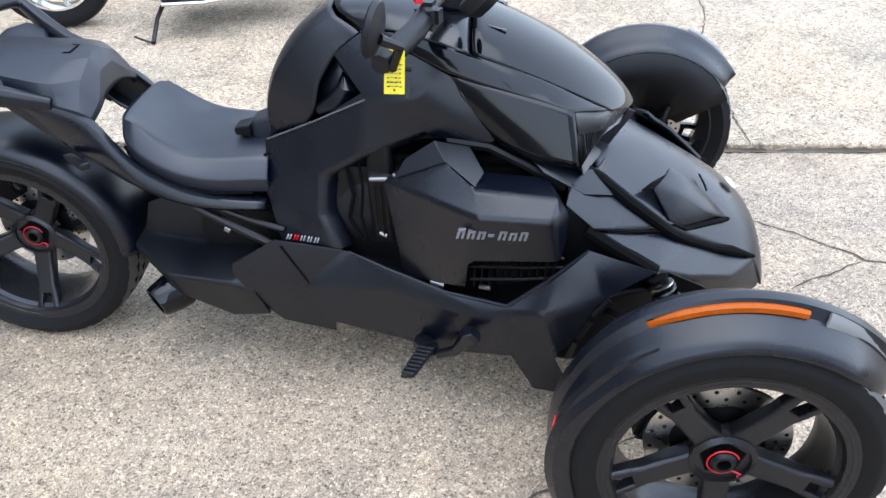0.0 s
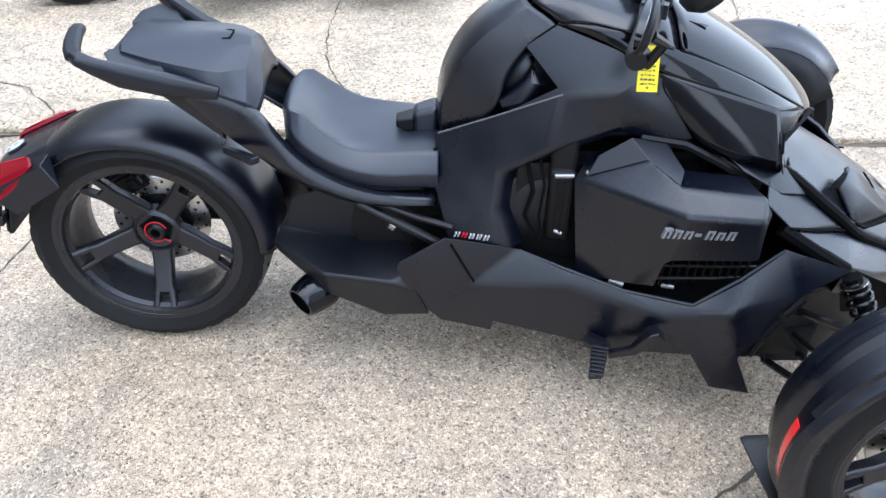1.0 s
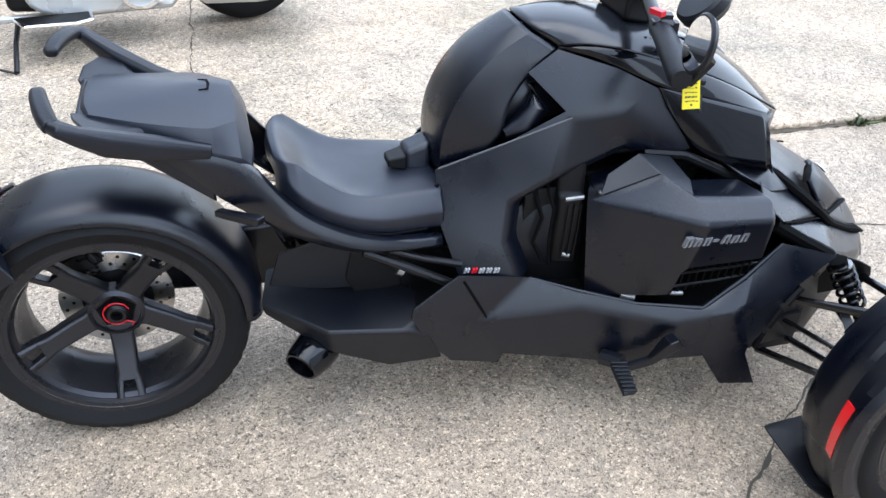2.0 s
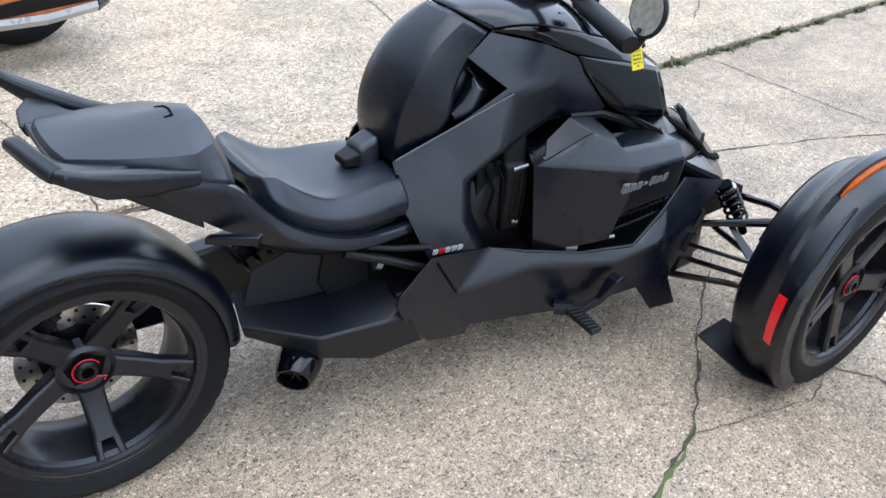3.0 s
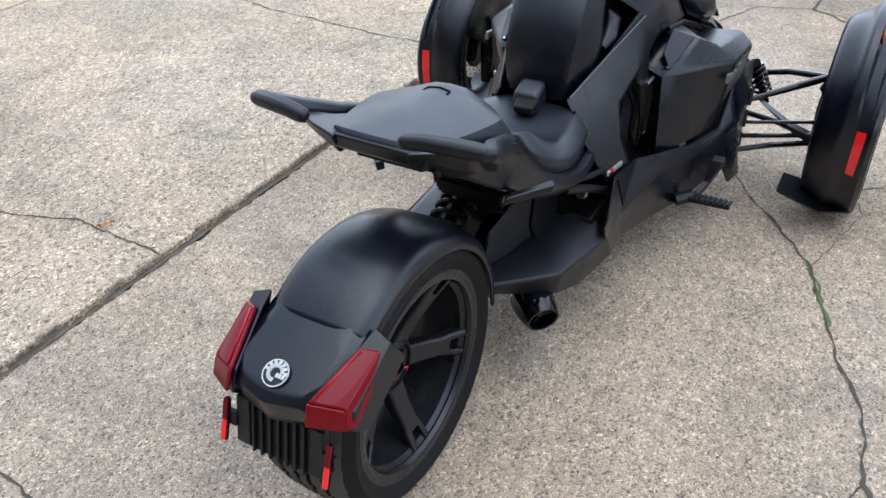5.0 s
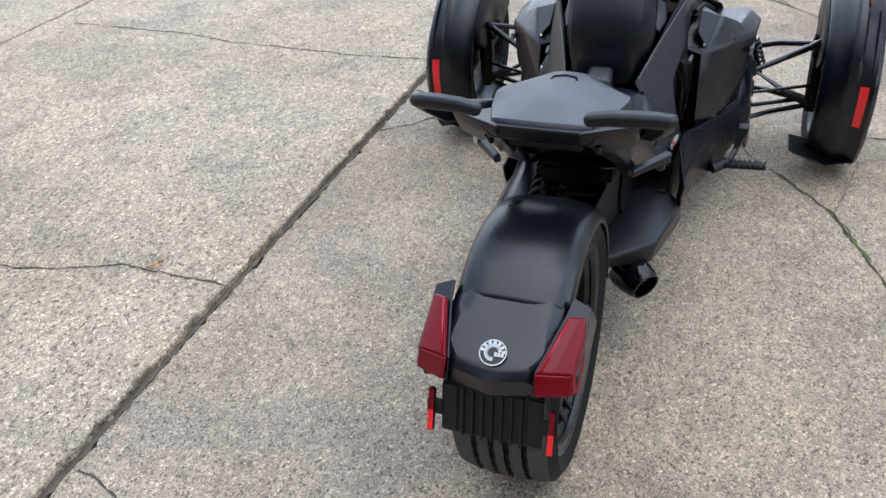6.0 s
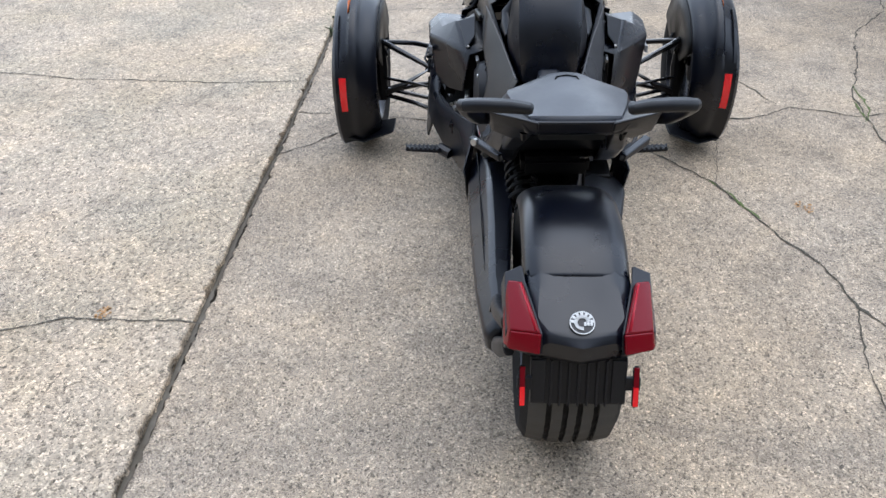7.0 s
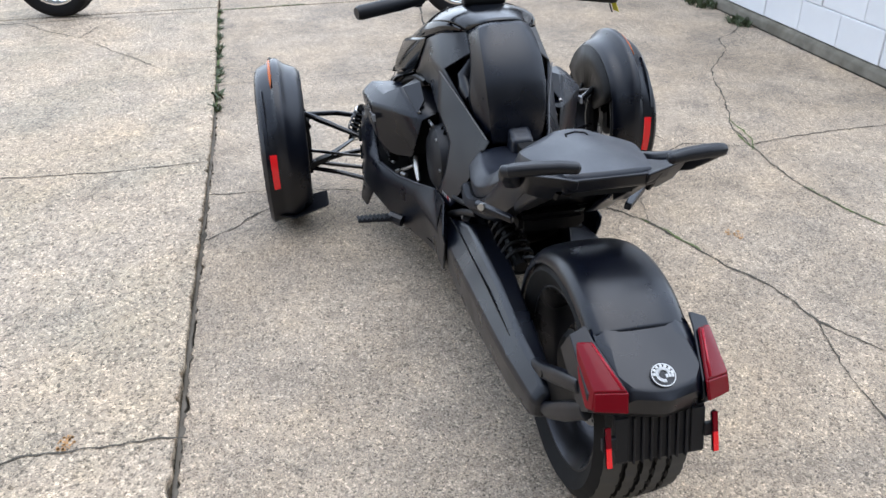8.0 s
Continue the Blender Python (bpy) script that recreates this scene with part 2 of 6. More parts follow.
# ---- ground ----
def concrete(name, tone, stain, s1, s2, chip, pitting):
    """Worn exposed-aggregate concrete: pebbles and chips in a pale binder, pits, and slow stains."""
    m = material(name, tone, 0.85)
    n, l, b = nodes_of(m)
    tc = n.new("ShaderNodeTexCoord")

    def noise_tex(scale, detail, rough=0.55):
        q = n.new("ShaderNodeTexNoise")
        q.inputs["Scale"].default_value, q.inputs["Detail"].default_value, q.inputs["Roughness"].default_value = scale, detail, rough
        l.new(tc.outputs["Object"], q.inputs["Vector"])
        return q

    def times(a, c, fac):
        q = n.new("ShaderNodeMixRGB")
        q.blend_type = "MULTIPLY"
        q.inputs["Fac"].default_value = fac
        l.new(a.outputs[0], q.inputs["Color1"])
        l.new(c.outputs[0], q.inputs["Color2"])
        return q

    warp = noise_tex(s1 * 0.5, 3)
    mixv = n.new("ShaderNodeMixRGB")
    mixv.inputs["Fac"].default_value = 0.9 / s1
    l.new(tc.outputs["Object"], mixv.inputs["Color1"])
    l.new(warp.outputs["Color"], mixv.inputs["Color2"])
    cells = []
    for sc in (s1, s2):
        p = n.new("ShaderNodeTexVoronoi")
        p.inputs["Scale"].default_value = sc
        l.new(mixv.outputs[0], p.inputs["Vector"])
        s = n.new("ShaderNodeSeparateColor")
        l.new(p.outputs["Color"], s.inputs[0])
        cells.append((p, s))
    t = Vector(tone)
    r1 = ramp(n, [(0.0, t * 0.38), (0.06, t * 0.58), (0.10, t * 0.87), (0.5, t * 0.99), (1 - chip, t * 1.08), (1.0, t * (1.22 + chip * 1.8))])
    l.new(cells[0][1].outputs[0], r1.inputs["Fac"])
    r2 = ramp(n, [(0.0, (0.30, 0.29, 0.28)), (0.10, (0.55, 0.54, 0.52)), (0.18, (0.88, 0.88, 0.87)), (0.66, (1.04, 1.04, 1.02)), (0.86, (1.25, 1.22, 1.16)), (1.0, (1.75, 1.72, 1.66))])
    l.new(cells[1][1].outputs[1], r2.inputs["Fac"])
    col = times(r1, r2, 1.0)
    cloud = noise_tex(1.3, 9, 0.66)
    r3 = ramp(n, [(0.30, stain), (0.46, Vector(stain) * 0.4 + Vector((0.58, 0.575, 0.565))), (0.54, (1.0, 0.99, 0.98)), (0.70, (1.10, 1.09, 1.06))])
    l.new(cloud.outputs["Fac"], r3.inputs["Fac"])
    col = times(col, r3, 1.0)
    blot = noise_tex(4.5, 9, 0.68)
    r5 = ramp(n, [(0.34, (0.76, 0.765, 0.78)), (0.46, (0.97, 0.97, 0.97)), (0.55, (1.02, 1.01, 1.0)), (0.68, (1.14, 1.12, 1.07))])
    l.new(blot.outputs["Fac"], r5.inputs["Fac"])
    col = times(col, r5, 1.0)
    mott = noise_tex(28.0, 8, 0.7)
    r6 = ramp(n, [(0.36, (0.80, 0.79, 0.78)), (0.48, (0.98, 0.98, 0.98)), (0.56, (1.03, 1.02, 1.01)), (0.66, (1.16, 1.13, 1.08))])
    l.new(mott.outputs["Fac"], r6.inputs["Fac"])
    col = times(col, r6, 1.0)
    warm = noise_tex(0.9, 6, 0.6)
    r7 = ramp(n, [(0.42, (1, 1, 1)), (0.62, (1.03, 0.99, 0.93))])
    l.new(warm.outputs["Fac"], r7.inputs["Fac"])
    col = times(col, r7, 1.0)
    pit = noise_tex(s1 * 0.42, 4)
    r4 = ramp(n, [(0.625, (1, 1, 1)), (0.68, (0.36, 0.345, 0.32))])
    l.new(pit.outputs["Fac"], r4.inputs["Fac"])
    col = times(col, r4, pitting)
    l.new(col.outputs[0], b.inputs["Base Color"])
    bp = n.new("ShaderNodeBump")
    bp.inputs["Strength"].default_value, bp.inputs["Distance"].default_value = 0.7, 0.003
    bp.invert = True
    l.new(cells[0][0].outputs["Distance"], bp.inputs["Height"])
    bp2 = n.new("ShaderNodeBump")
    bp2.inputs["Strength"].default_value, bp2.inputs["Distance"].default_value = 0.5 * pitting, 0.004
    bp2.invert = True
    l.new(pit.outputs["Fac"], bp2.inputs["Height"])
    l.new(bp.outputs[0], bp2.inputs["Normal"])
    l.new(bp2.outputs[0], b.inputs["Normal"])
    return m


CONC_A = concrete("aggregate_concrete", (0.372, 0.309, 0.244), (0.64, 0.645, 0.66), 160, 380, 0.20, 0.60)
CONC_B = concrete("weathered_aggregate_concrete", (0.410, 0.338, 0.263), (0.76, 0.79, 0.78), 110, 300, 0.22, 0.85)
DIRT = worn(material("joint_dirt", (0.055, 0.047, 0.034), 0.95), 120, 0.8, 0.03)
JOINT = worn(material("packed_joint_dirt", (0.085, 0.068, 0.048), 0.95), 60, 0.9, 0.10)
MOSS = worn(material("moss", (0.085, 0.115, 0.03), 0.95), 200, 0.9, 0.03)
RUST = worn(material("rust_stain", (0.44, 0.23, 0.09), 0.9), 120, 0.3, 0.03)
BLOCKPAINT = worn(material("white_wall_paint", (0.56, 0.575, 0.60), 0.7), 60, 0.35, 0.0)
n_, l_, b_ = nodes_of(BLOCKPAINT)

tc_ = n_.new("ShaderNodeTexCoord")
ns_ = n_.new("ShaderNodeTexNoise")
ns_.inputs["Scale"].default_value, ns_.inputs["Detail"].default_value = 3.0, 8
l_.new(tc_.outputs["Object"], ns_.inputs["Vector"])
rp_ = ramp(n_, [(0.20, (0.45, 0.45, 0.41)), (0.36, (0.74, 0.755, 0.775)), (0.7, (0.80, 0.815, 0.835))])
l_.new(ns_.outputs["Fac"], rp_.inputs["Fac"])
l_.new(rp_.outputs[0], b_.inputs["Base Color"])
KERB = worn(material("mossy_concrete", (0.105, 0.095, 0.072), 0.95), 40, 0.9, 0.12)

bm = bmesh.new()
R = 400.0
vs = [bm.verts.new(p) for p in ((-R, -R, -0.03), (R, -R, -0.03), (R, R, -0.03), (-R, R, -0.03))]
bm.faces.new(vs)
ground = tagged(part("ground", bm, DIRT), "brown dirt bed showing in the gaps between slabs", "ground", kind="structure")


def joint_y(x):
    return float(np.interp(x, [-3.5, -0.5, 0.5, 1.5, 2.5, 3.4, 5.2, 14.0], [0.985, 1.022, 1.027, 1.022, 1.019, 1.034, 1.082, 1.2]))


STEP = 0.028  # the pale slabs stand this much higher than the grey ones


# Slabs: strips between the long joints, cut across; each with softly broken edges.
def slab(name, x0, x1, lo, hi, mat, label, top=0.0):
    b = bmesh.new()
    n = max(2, int((x1 - x0) / 0.022)) if x1 - x0 < 12 else 40
    rnd = random.Random(int(x0 * 97 + lo(0) * 31))
    top_lo, top_hi = [], []
    for i in range(n + 1):
        x = x0 + (x1 - x0) * i / n
        j1, j2 = rnd.uniform(0, 0.006) + (0.010 if rnd.random() < 0.07 else 0), rnd.uniform(0, 0.006) + (0.008 if rnd.random() < 0.06 else 0)
        if x1 - x0 < 12:
            j2 += 0.006 * max(0.0, math.sin(x * 9.1) * math.sin(x * 23.7 + 1.0)) + (rnd.uniform(0.004, 0.014) if rnd.random() < 0.10 else 0)
        if top:
            j1 = 0.5 * j1 - 0.003 + rnd.uniform(0, 0.004) + (rnd.uniform(0.006, 0.016) if rnd.random() < 0.11 else 0)
        top_lo.append((x, lo(x) + j1))
        top_hi.append((x, hi(x) - j2))
    ring = top_lo + top_hi[::-1]
    prism(ring, "z", -0.035, top, b)
    return tagged(part(name, b, mat, bevel=0.004 if not top else 0.007), label, "concrete slab", "concrete slabs of the lot", "structure")


slab("concrete_slab", -3.5, 5.27, lambda x: -2.62, lambda x: joint_y(x), CONC_A, "greyish exposed-aggregate concrete slab with mossy cracks")
slab("concrete_slab", -3.5, 5.25, lambda x: joint_y(x) + 0.006, lambda x: 3.49, CONC_B, "pale pitted exposed-aggregate concrete slab", STEP)
slab("concrete_slab", 5.29, 14.0, lambda x: -2.62, lambda x: joint_y(x), CONC_A, "greyish exposed-aggregate concrete slab")
slab("concrete_slab", 5.27, 14.0, lambda x: joint_y(x) + 0.006, lambda x: 3.49, CONC_B, "pale exposed-aggregate concrete slab", STEP)
slab("concrete_slab", -3.5, 14.0, lambda x: 3.505, lambda x: 9.0, CONC_B, "pale exposed-aggregate concrete slab", STEP)
slab("concrete_slab", -14.0, -3.515, lambda x: -2.62, lambda x: 9.0, CONC_A, "greyish exposed-aggregate concrete slab")
slab("concrete_slab", -60.0, 60.0, lambda x: 9.015, lambda x: 60.0, CONC_B, "pale concrete lot reaching far away", STEP)


def crack(points, width, mat=DIRT, label="thin dark crack in the concrete", seed=0, jag=0.012):
    """A ragged ribbon of dirt in a crack, in short uneven steps."""
    rnd = random.Random(seed)
    b = bmesh.new()
    line = []
    for (x0, y0), (x1, y1) in zip(points, points[1:]):
        d = math.hypot(x1 - x0, y1 - y0)
        n = max(2, int(d / 0.022))
        for i in range(n):
            line.append((x0 + (x1 - x0) * i / n, y0 + (y1 - y0) * i / n))
    line.append(points[-1])
    walk_off, prev = 0.0, None
    for i, (x, y) in enumerate(line):
        a, c = line[max(i - 1, 0)], line[min(i + 1, len(line) - 1)]
        dx, dy = c[0] - a[0], c[1] - a[1]
        k = math.hypot(dx, dy) or 1
        nx, ny = -dy / k, dx / k
        walk_off = walk_off * 0.8 + rnd.uniform(-1, 1) * jag * 0.5
        w = width * (0.45 + 0.35 * math.sin(i * 0.21 + seed) ** 2) * rnd.uniform(0.4, 1.35) * (0.5 if i in (0, len(line) - 1) else 1)
        cx, cy = x + nx * walk_off, y + ny * walk_off
        z = 0.0022 + rnd.uniform(0, 0.0008)
        pair = (b.verts.new((cx + nx * w / 2, cy + ny * w / 2, z)), b.verts.new((cx - nx * w / 2, cy - ny * w / 2, z)))
        if prev:
            b.faces.new((prev[0], prev[1], pair[1], pair[0]))
        prev = pair
    bmesh.ops.recalc_face_normals(b, faces=b.faces)
    bm_up = [f for f in b.faces if f.normal.z < 0]
    bmesh.ops.reverse_faces(b, faces=bm_up)
    return tagged(part("crack", b, mat), label, "crack", "cracks in the concrete", "structure")


crack([(2.306, 3.3), (2.277, 2.731), (2.247, 2.418), (2.188, 2.123), (2.149, 1.672), (2.13, 1.388), (2.144, 1.015)], 0.010, seed=1).location.z = STEP
crack([(2.06, 0.53), (2.21, 0.43), (2.324, 0.322), (2.66, 0.237), (3.0, 0.12), (3.41, -0.05)], 0.010, seed=2)
crack([(2.324, 0.322), (2.20, 0.24), (2.07, 0.18)], 0.007, seed=3)
crack([(1.86, 1.04), (1.83, 0.9), (1.82, 0.75), (1.95, 0.6), (2.06, 0.53)], 0.009, seed=4)
crack([(1.82, 0.75), (1.78, 0.55), (1.75, 0.45), (1.70, 0.34), (1.60, 0.20)], 0.007, seed=24)
crack([(1.415, 1.03), (1.53, 0.89), (1.66, 0.76), (1.82, 0.6)], 0.010, seed=5)
crack([(0.196, 3.204), (0.196, 2.518), (0.176, 2.028), (0.206, 1.744), (0.314, 1.42), (0.314, 1.243), (0.307, 1.096), (0.299, 0.998)], 0.010, seed=6).location.z = STEP
crack([(-1.484, 1.546), (-1.131, 1.439), (-0.96, 1.36), (-0.769, 1.161), (-0.739, 0.997)], 0.010, seed=7).location.z = STEP
crack([(-0.40, 1.0), (-0.47, 0.72), (-0.533, 0.309), (-0.56, 0.12), (-0.75, -0.1)], 0.010, seed=8)
crack([(1.85, -0.22), (1.737, -0.283), (1.55, -0.41), (1.367, -0.548), (1.187, -0.69), (1.06, -0.735), (0.92, -0.78), (0.654, -0.889), (0.428, -0.931), (0.239, -1.03), (-0.2, -1.3)], 0.013, seed=9)
crack([(0.428, -0.931), (0.30, -0.88), (0.158, -0.842), (-0.03, -0.823), (-0.4, -0.9)], 0.008, seed=10)
crack([(1.187, -0.69), (1.29, -0.715), (1.396, -0.732), (1.538, -0.787), (1.65, -0.76)], 0.004, seed=11)
crack([(1.70, -0.73), (1.775, -0.83), (1.785, -0.97), (1.81, -1.06), (1.90, -1.18), (1.86, -1.30), (1.79, -1.475)], 0.011, seed=12)
crack([(1.79, -1.475), (1.98, -1.50), (2.142, -1.556), (2.4, -1.68), (2.652, -1.748), (2.9, -1.85), (3.249, -2.142), (3.5, -2.22), (3.668, -2.434), (3.8, -2.55)], 0.012, seed=13)
crack([(1.79, -1.475), (1.83, -1.62), (1.847, -1.782), (1.87, -2.0), (1.881, -2.264), (1.9, -2.6)], 0.011, seed=14)
crack([(1.79, -1.475), (1.6, -1.45), (1.335, -1.454), (1.1, -1.5), (0.936, -1.553), (0.4, -1.6)], 0.013, seed=15)
crack([(3.35, 1.06), (3.36, 0.93), (3.37, 0.5), (3.372, 0.22), (3.41, -0.05), (3.44, -0.2), (3.48, -0.31)], 0.008, seed=16)
crack([(3.48, -0.31), (3.72, -0.317), (4.1, -0.35), (4.49, -0.40), (5.26, -0.5)], 0.020, seed=17)
crack([(3.48, -0.31), (3.43, -0.45), (3.183, -0.646), (2.9, -0.77), (2.49, -0.961), (2.2, -1.05), (1.92, -1.14)], 0.009, seed=18)
crack([(3.40, -0.5), (3.48, -0.564), (3.548, -0.81), (3.6, -1.4)], 0.006, seed=19)
crack([(5.099, 1.802), (4.824, 1.92), (4.579, 1.998), (4.824, 2.263), (5.109, 2.459)], 0.012, seed=20).location.z = STEP
crack([(4.54, 1.959), (4.187, 1.724), (3.746, 1.425)], 0.010, seed=21).location.z = STEP
crack([(4.285, 1.047), (4.314, 1.38), (4.432, 1.773)], 0.004, seed=22).location.z = STEP
for pts_, w_, s_ in (([(1.24, -0.66), (1.187, -0.69), (1.06, -0.735), (0.93, -0.775)], 0.016, 31),
                     ([(1.95, -1.49), (1.79, -1.475), (1.74, -1.46), (1.86, -1.53), (2.15, -1.555)], 0.014, 32),
                     ([(3.9, -0.33), (3.48, -0.31), (3.43, -0.42), (3.25, -0.58)], 0.020, 33),
                     ([(1.335, -1.454), (1.1, -1.5), (0.95, -1.55)], 0.012, 34)):
    crack(pts_, w_, MOSS, "green moss growing along a crack", s_)
b = bmesh.new()
rnd = random.Random(77)
prev = None
for i in range(470):
    x = -3.4 + 0.018 * i
    h = 0.003 + 0.010 * abs(math.sin(i * 0.13) * math.sin(i * 0.041 + 1)) + rnd.uniform(0, 0.007)
    y = joint_y(x)
    row = [b.verts.new((x, y - 0.002 - rnd.uniform(0, 0.012) * (1 if i % 3 else 0.2), 0.0012)), b.verts.new((x, y + 0.0035, 0.002)), b.verts.new((x, y + 0.0045, h))]
    if prev:
        for q in range(2):
            b.faces.new((prev[q], row[q], row[q + 1], prev[q + 1]))
    prev = row
tagged(part("joint_dirt", b, JOINT), "brown dirt packed along the step between slabs", "dirt", kind="structure")
# the long joint: dirt, with moss further off
crack([(x, joint_y(x)) for x in (-3.4, -1.5, 0.0, 1.5, 3.0)], 0.016, DIRT, "dark dirt in the long joint", 41, 0.003).location.z = -0.012
crack([(x, joint_y(x)) for x in (2.9, 3.6, 4.4, 5.2)], 0.030, MOSS, "green moss in the long joint", 43, 0.006)
crack([(x, joint_y(x)) for x in (1.40, 1.50)], 0.030, DIRT, "dark dirt in the long joint", 44, 0.01)
crack([(5.128, 1.184), (5.138, 1.675), (5.118, 2.459), (5.128, 3.341)], 0.014, DIRT, "dark dirt in the cross joint", 45, 0.004).location.z = STEP
crack([(5.26, 1.15), (5.29, 0.9), (5.30, 0.4)], 0.03, MOSS, "green moss in the cross joint", 46, 0.01)


def blotch(x, y, r, mat, label, seed):
    rnd = random.Random(seed)
    b = bmesh.new()
    for k in range(44):
        a, q = rnd.uniform(0, 6.28), r * math.sqrt(rnd.random())
        cx, cy, s = x + q * math.cos(a) * 1.4, y + q * math.sin(a), rnd.uniform(0.002, 0.006)
        v = [b.verts.new((cx + s * math.cos(j * 1.05 + a), cy + s * math.sin(j * 1.05 + a) * 0.8, 0.0012)) for j in range(6)]
        b.faces.new(v)
    bmesh.ops.recalc_face_normals(b, faces=b.faces)
    bmesh.ops.reverse_faces(b, faces=[f for f in b.faces if f.normal.z < 0])
    return tagged(part("stain", b, mat), label, "stain", kind="structure")


blotch(1.02, -0.965, 0.03, RUST, "orange rust stain on the concrete", 1)
blotch(0.34, 1.31, 0.022, RUST, "orange rust stain on the concrete", 2).location.z = STEP


def weeds(x, y, r, n, seed, h=0.09):
    """Tufts of small blades in a crack by the wall."""
    rnd = random.Random(seed)
    b = bmesh.new()
    for _ in range(n):
        a, q = rnd.uniform(0, 6.28), r * math.sqrt(rnd.random())
        p = Vector((x + q * math.cos(a), y + q * math.sin(a) * 0.5, 0))
        lean = Vector((rnd.uniform(-1, 1), rnd.uniform(-1, 1), 0)) * 0.05
        hh, w = h * rnd.uniform(0.4, 1.2), rnd.uniform(0.003, 0.007)
        s = Vector((math.cos(a * 3), math.sin(a * 3), 0)) * w
        q0, q1 = b.verts.new(p - s), b.verts.new(p + s)
        q2, q3 = b.verts.new(p + lean * 0.5 + s * 1.3 + Vector((0, 0, hh * 0.6))), b.verts.new(p + lean * 0.5 - s * 1.3 + Vector((0, 0, hh * 0.6)))
        q4 = b.verts.new(p + lean + Vector((0, 0, hh)))
        b.faces.new((q0, q1, q2, q3))
        b.faces.new((q3, q2, q4))
    return tagged(part("weeds", b, LEAF), "low green weeds growing in a gap of the concrete", "weeds", kind="stuff")


LEAF = worn(material("weed_leaf", (0.045, 0.065, 0.022), 0.7), 100, 0.2, 0.03)
weeds(4.46, -2.58, 0.20, 200, 1, 0.06)
weeds(3.84, -2.56, 0.12, 130, 2, 0.045)
for k in range(15):
    weeds(2.92 + 0.16 * k + 0.05 * math.sin(k * 2.3), joint_y(2.92 + 0.16 * k) - 0.004, 0.05 + 0.02 * math.sin(k * 1.7), 30, 30 + k, 0.018 + (0.02 if k in (0, 1, 7) else 0))

# ---- plain wall that closes the lot behind the path ----
b = bmesh.new()
prism([(-5.0, -0.03), (-5.0, 5.5), (-5.25, 5.5), (-5.25, -0.03)], "x", -14.0, 14.0, b)
bmesh.ops.rotate(b, verts=b.verts, cent=(0, 0, 0), matrix=Matrix.Rotation(radians(-90), 3, "Z"))
tagged(part("wall_west", b, KERB), "plain weathered wall closing the lot", "wall", kind="structure")

# ---- wall of painted blocks ----
b = bmesh.new()
prism([(-2.66, 0), (-2.62, 0.0), (-2.632, 0.055), (-2.655, 0.075), (-3.2, 0.075), (-3.2, -0.03), (-2.62, -0.03)], "x", 1.9, 9.0, b)
tagged(part("kerb", b, KERB, bevel=0.012), "mossy dark concrete footing along the wall", "kerb", kind="structure")
b = bmesh.new()
prism([(-2.700, 0.05), (-2.700, 3.0), (-3.05, 3.0), (-3.05, 0.05)], "x", 1.9, 9.0, b)
wall = tagged(part("wall_south", b, BLOCKPAINT), "white painted concrete block wall with stained joints", "wall", kind="structure")
b = bmesh.new()
box(b, (0, 0, 0), (0.396, 0.05, 0.196))
bmesh.ops.bevel(b, geom=b.edges[:], offset=0.004, segments=1, affect="EDGES")
block_mesh = bpy.data.meshes.new("block")
for f in b.faces:
    f.smooth = False
b.to_mesh(block_mesh)
b.free()
block_mesh.materials.append(BLOCKPAINT)
for row in range(6):
    for col in range(17):
        ob = new("block", block_mesh)
        ob.parent = wall
        ob.location = (2.3 + col * 0.4 + (0.2 if row % 2 else 0), -2.682 + 0.002 * ((row * 7 + col * 5) % 3), 0.178 + row * 0.2)


# ---- the three-wheeled motorcycle ----
bike = tagged(empty("three_wheel_motorcycle"), "matte black three-wheeled motorcycle parked on concrete", "motorcycle")
BOTH = (-1, 1)


# --- wheels ---
def tyre_profile(R, half, rim_r, grooves):
    pts = [(rim_r, half * 0.86), (rim_r + 0.012, half * 0.93), ((R + rim_r) / 2, half * 1.04), (R - 0.03, half), (R - 0.012, half * 0.9)]
    top = []
    for g in grooves:
        top += [(R - 0.001 - 0.012 * (g / half) ** 2, g + 0.006), (R - 0.009 - 0.012 * (g / half) ** 2, g + 0.005), (R - 0.009 - 0.012 * (g / half) ** 2, g - 0.005), (R - 0.001 - 0.012 * (g / half) ** 2, g - 0.006)]
    pts += top
    pts += [(r, -y) for r, y in pts[4::-1]]
    return pts


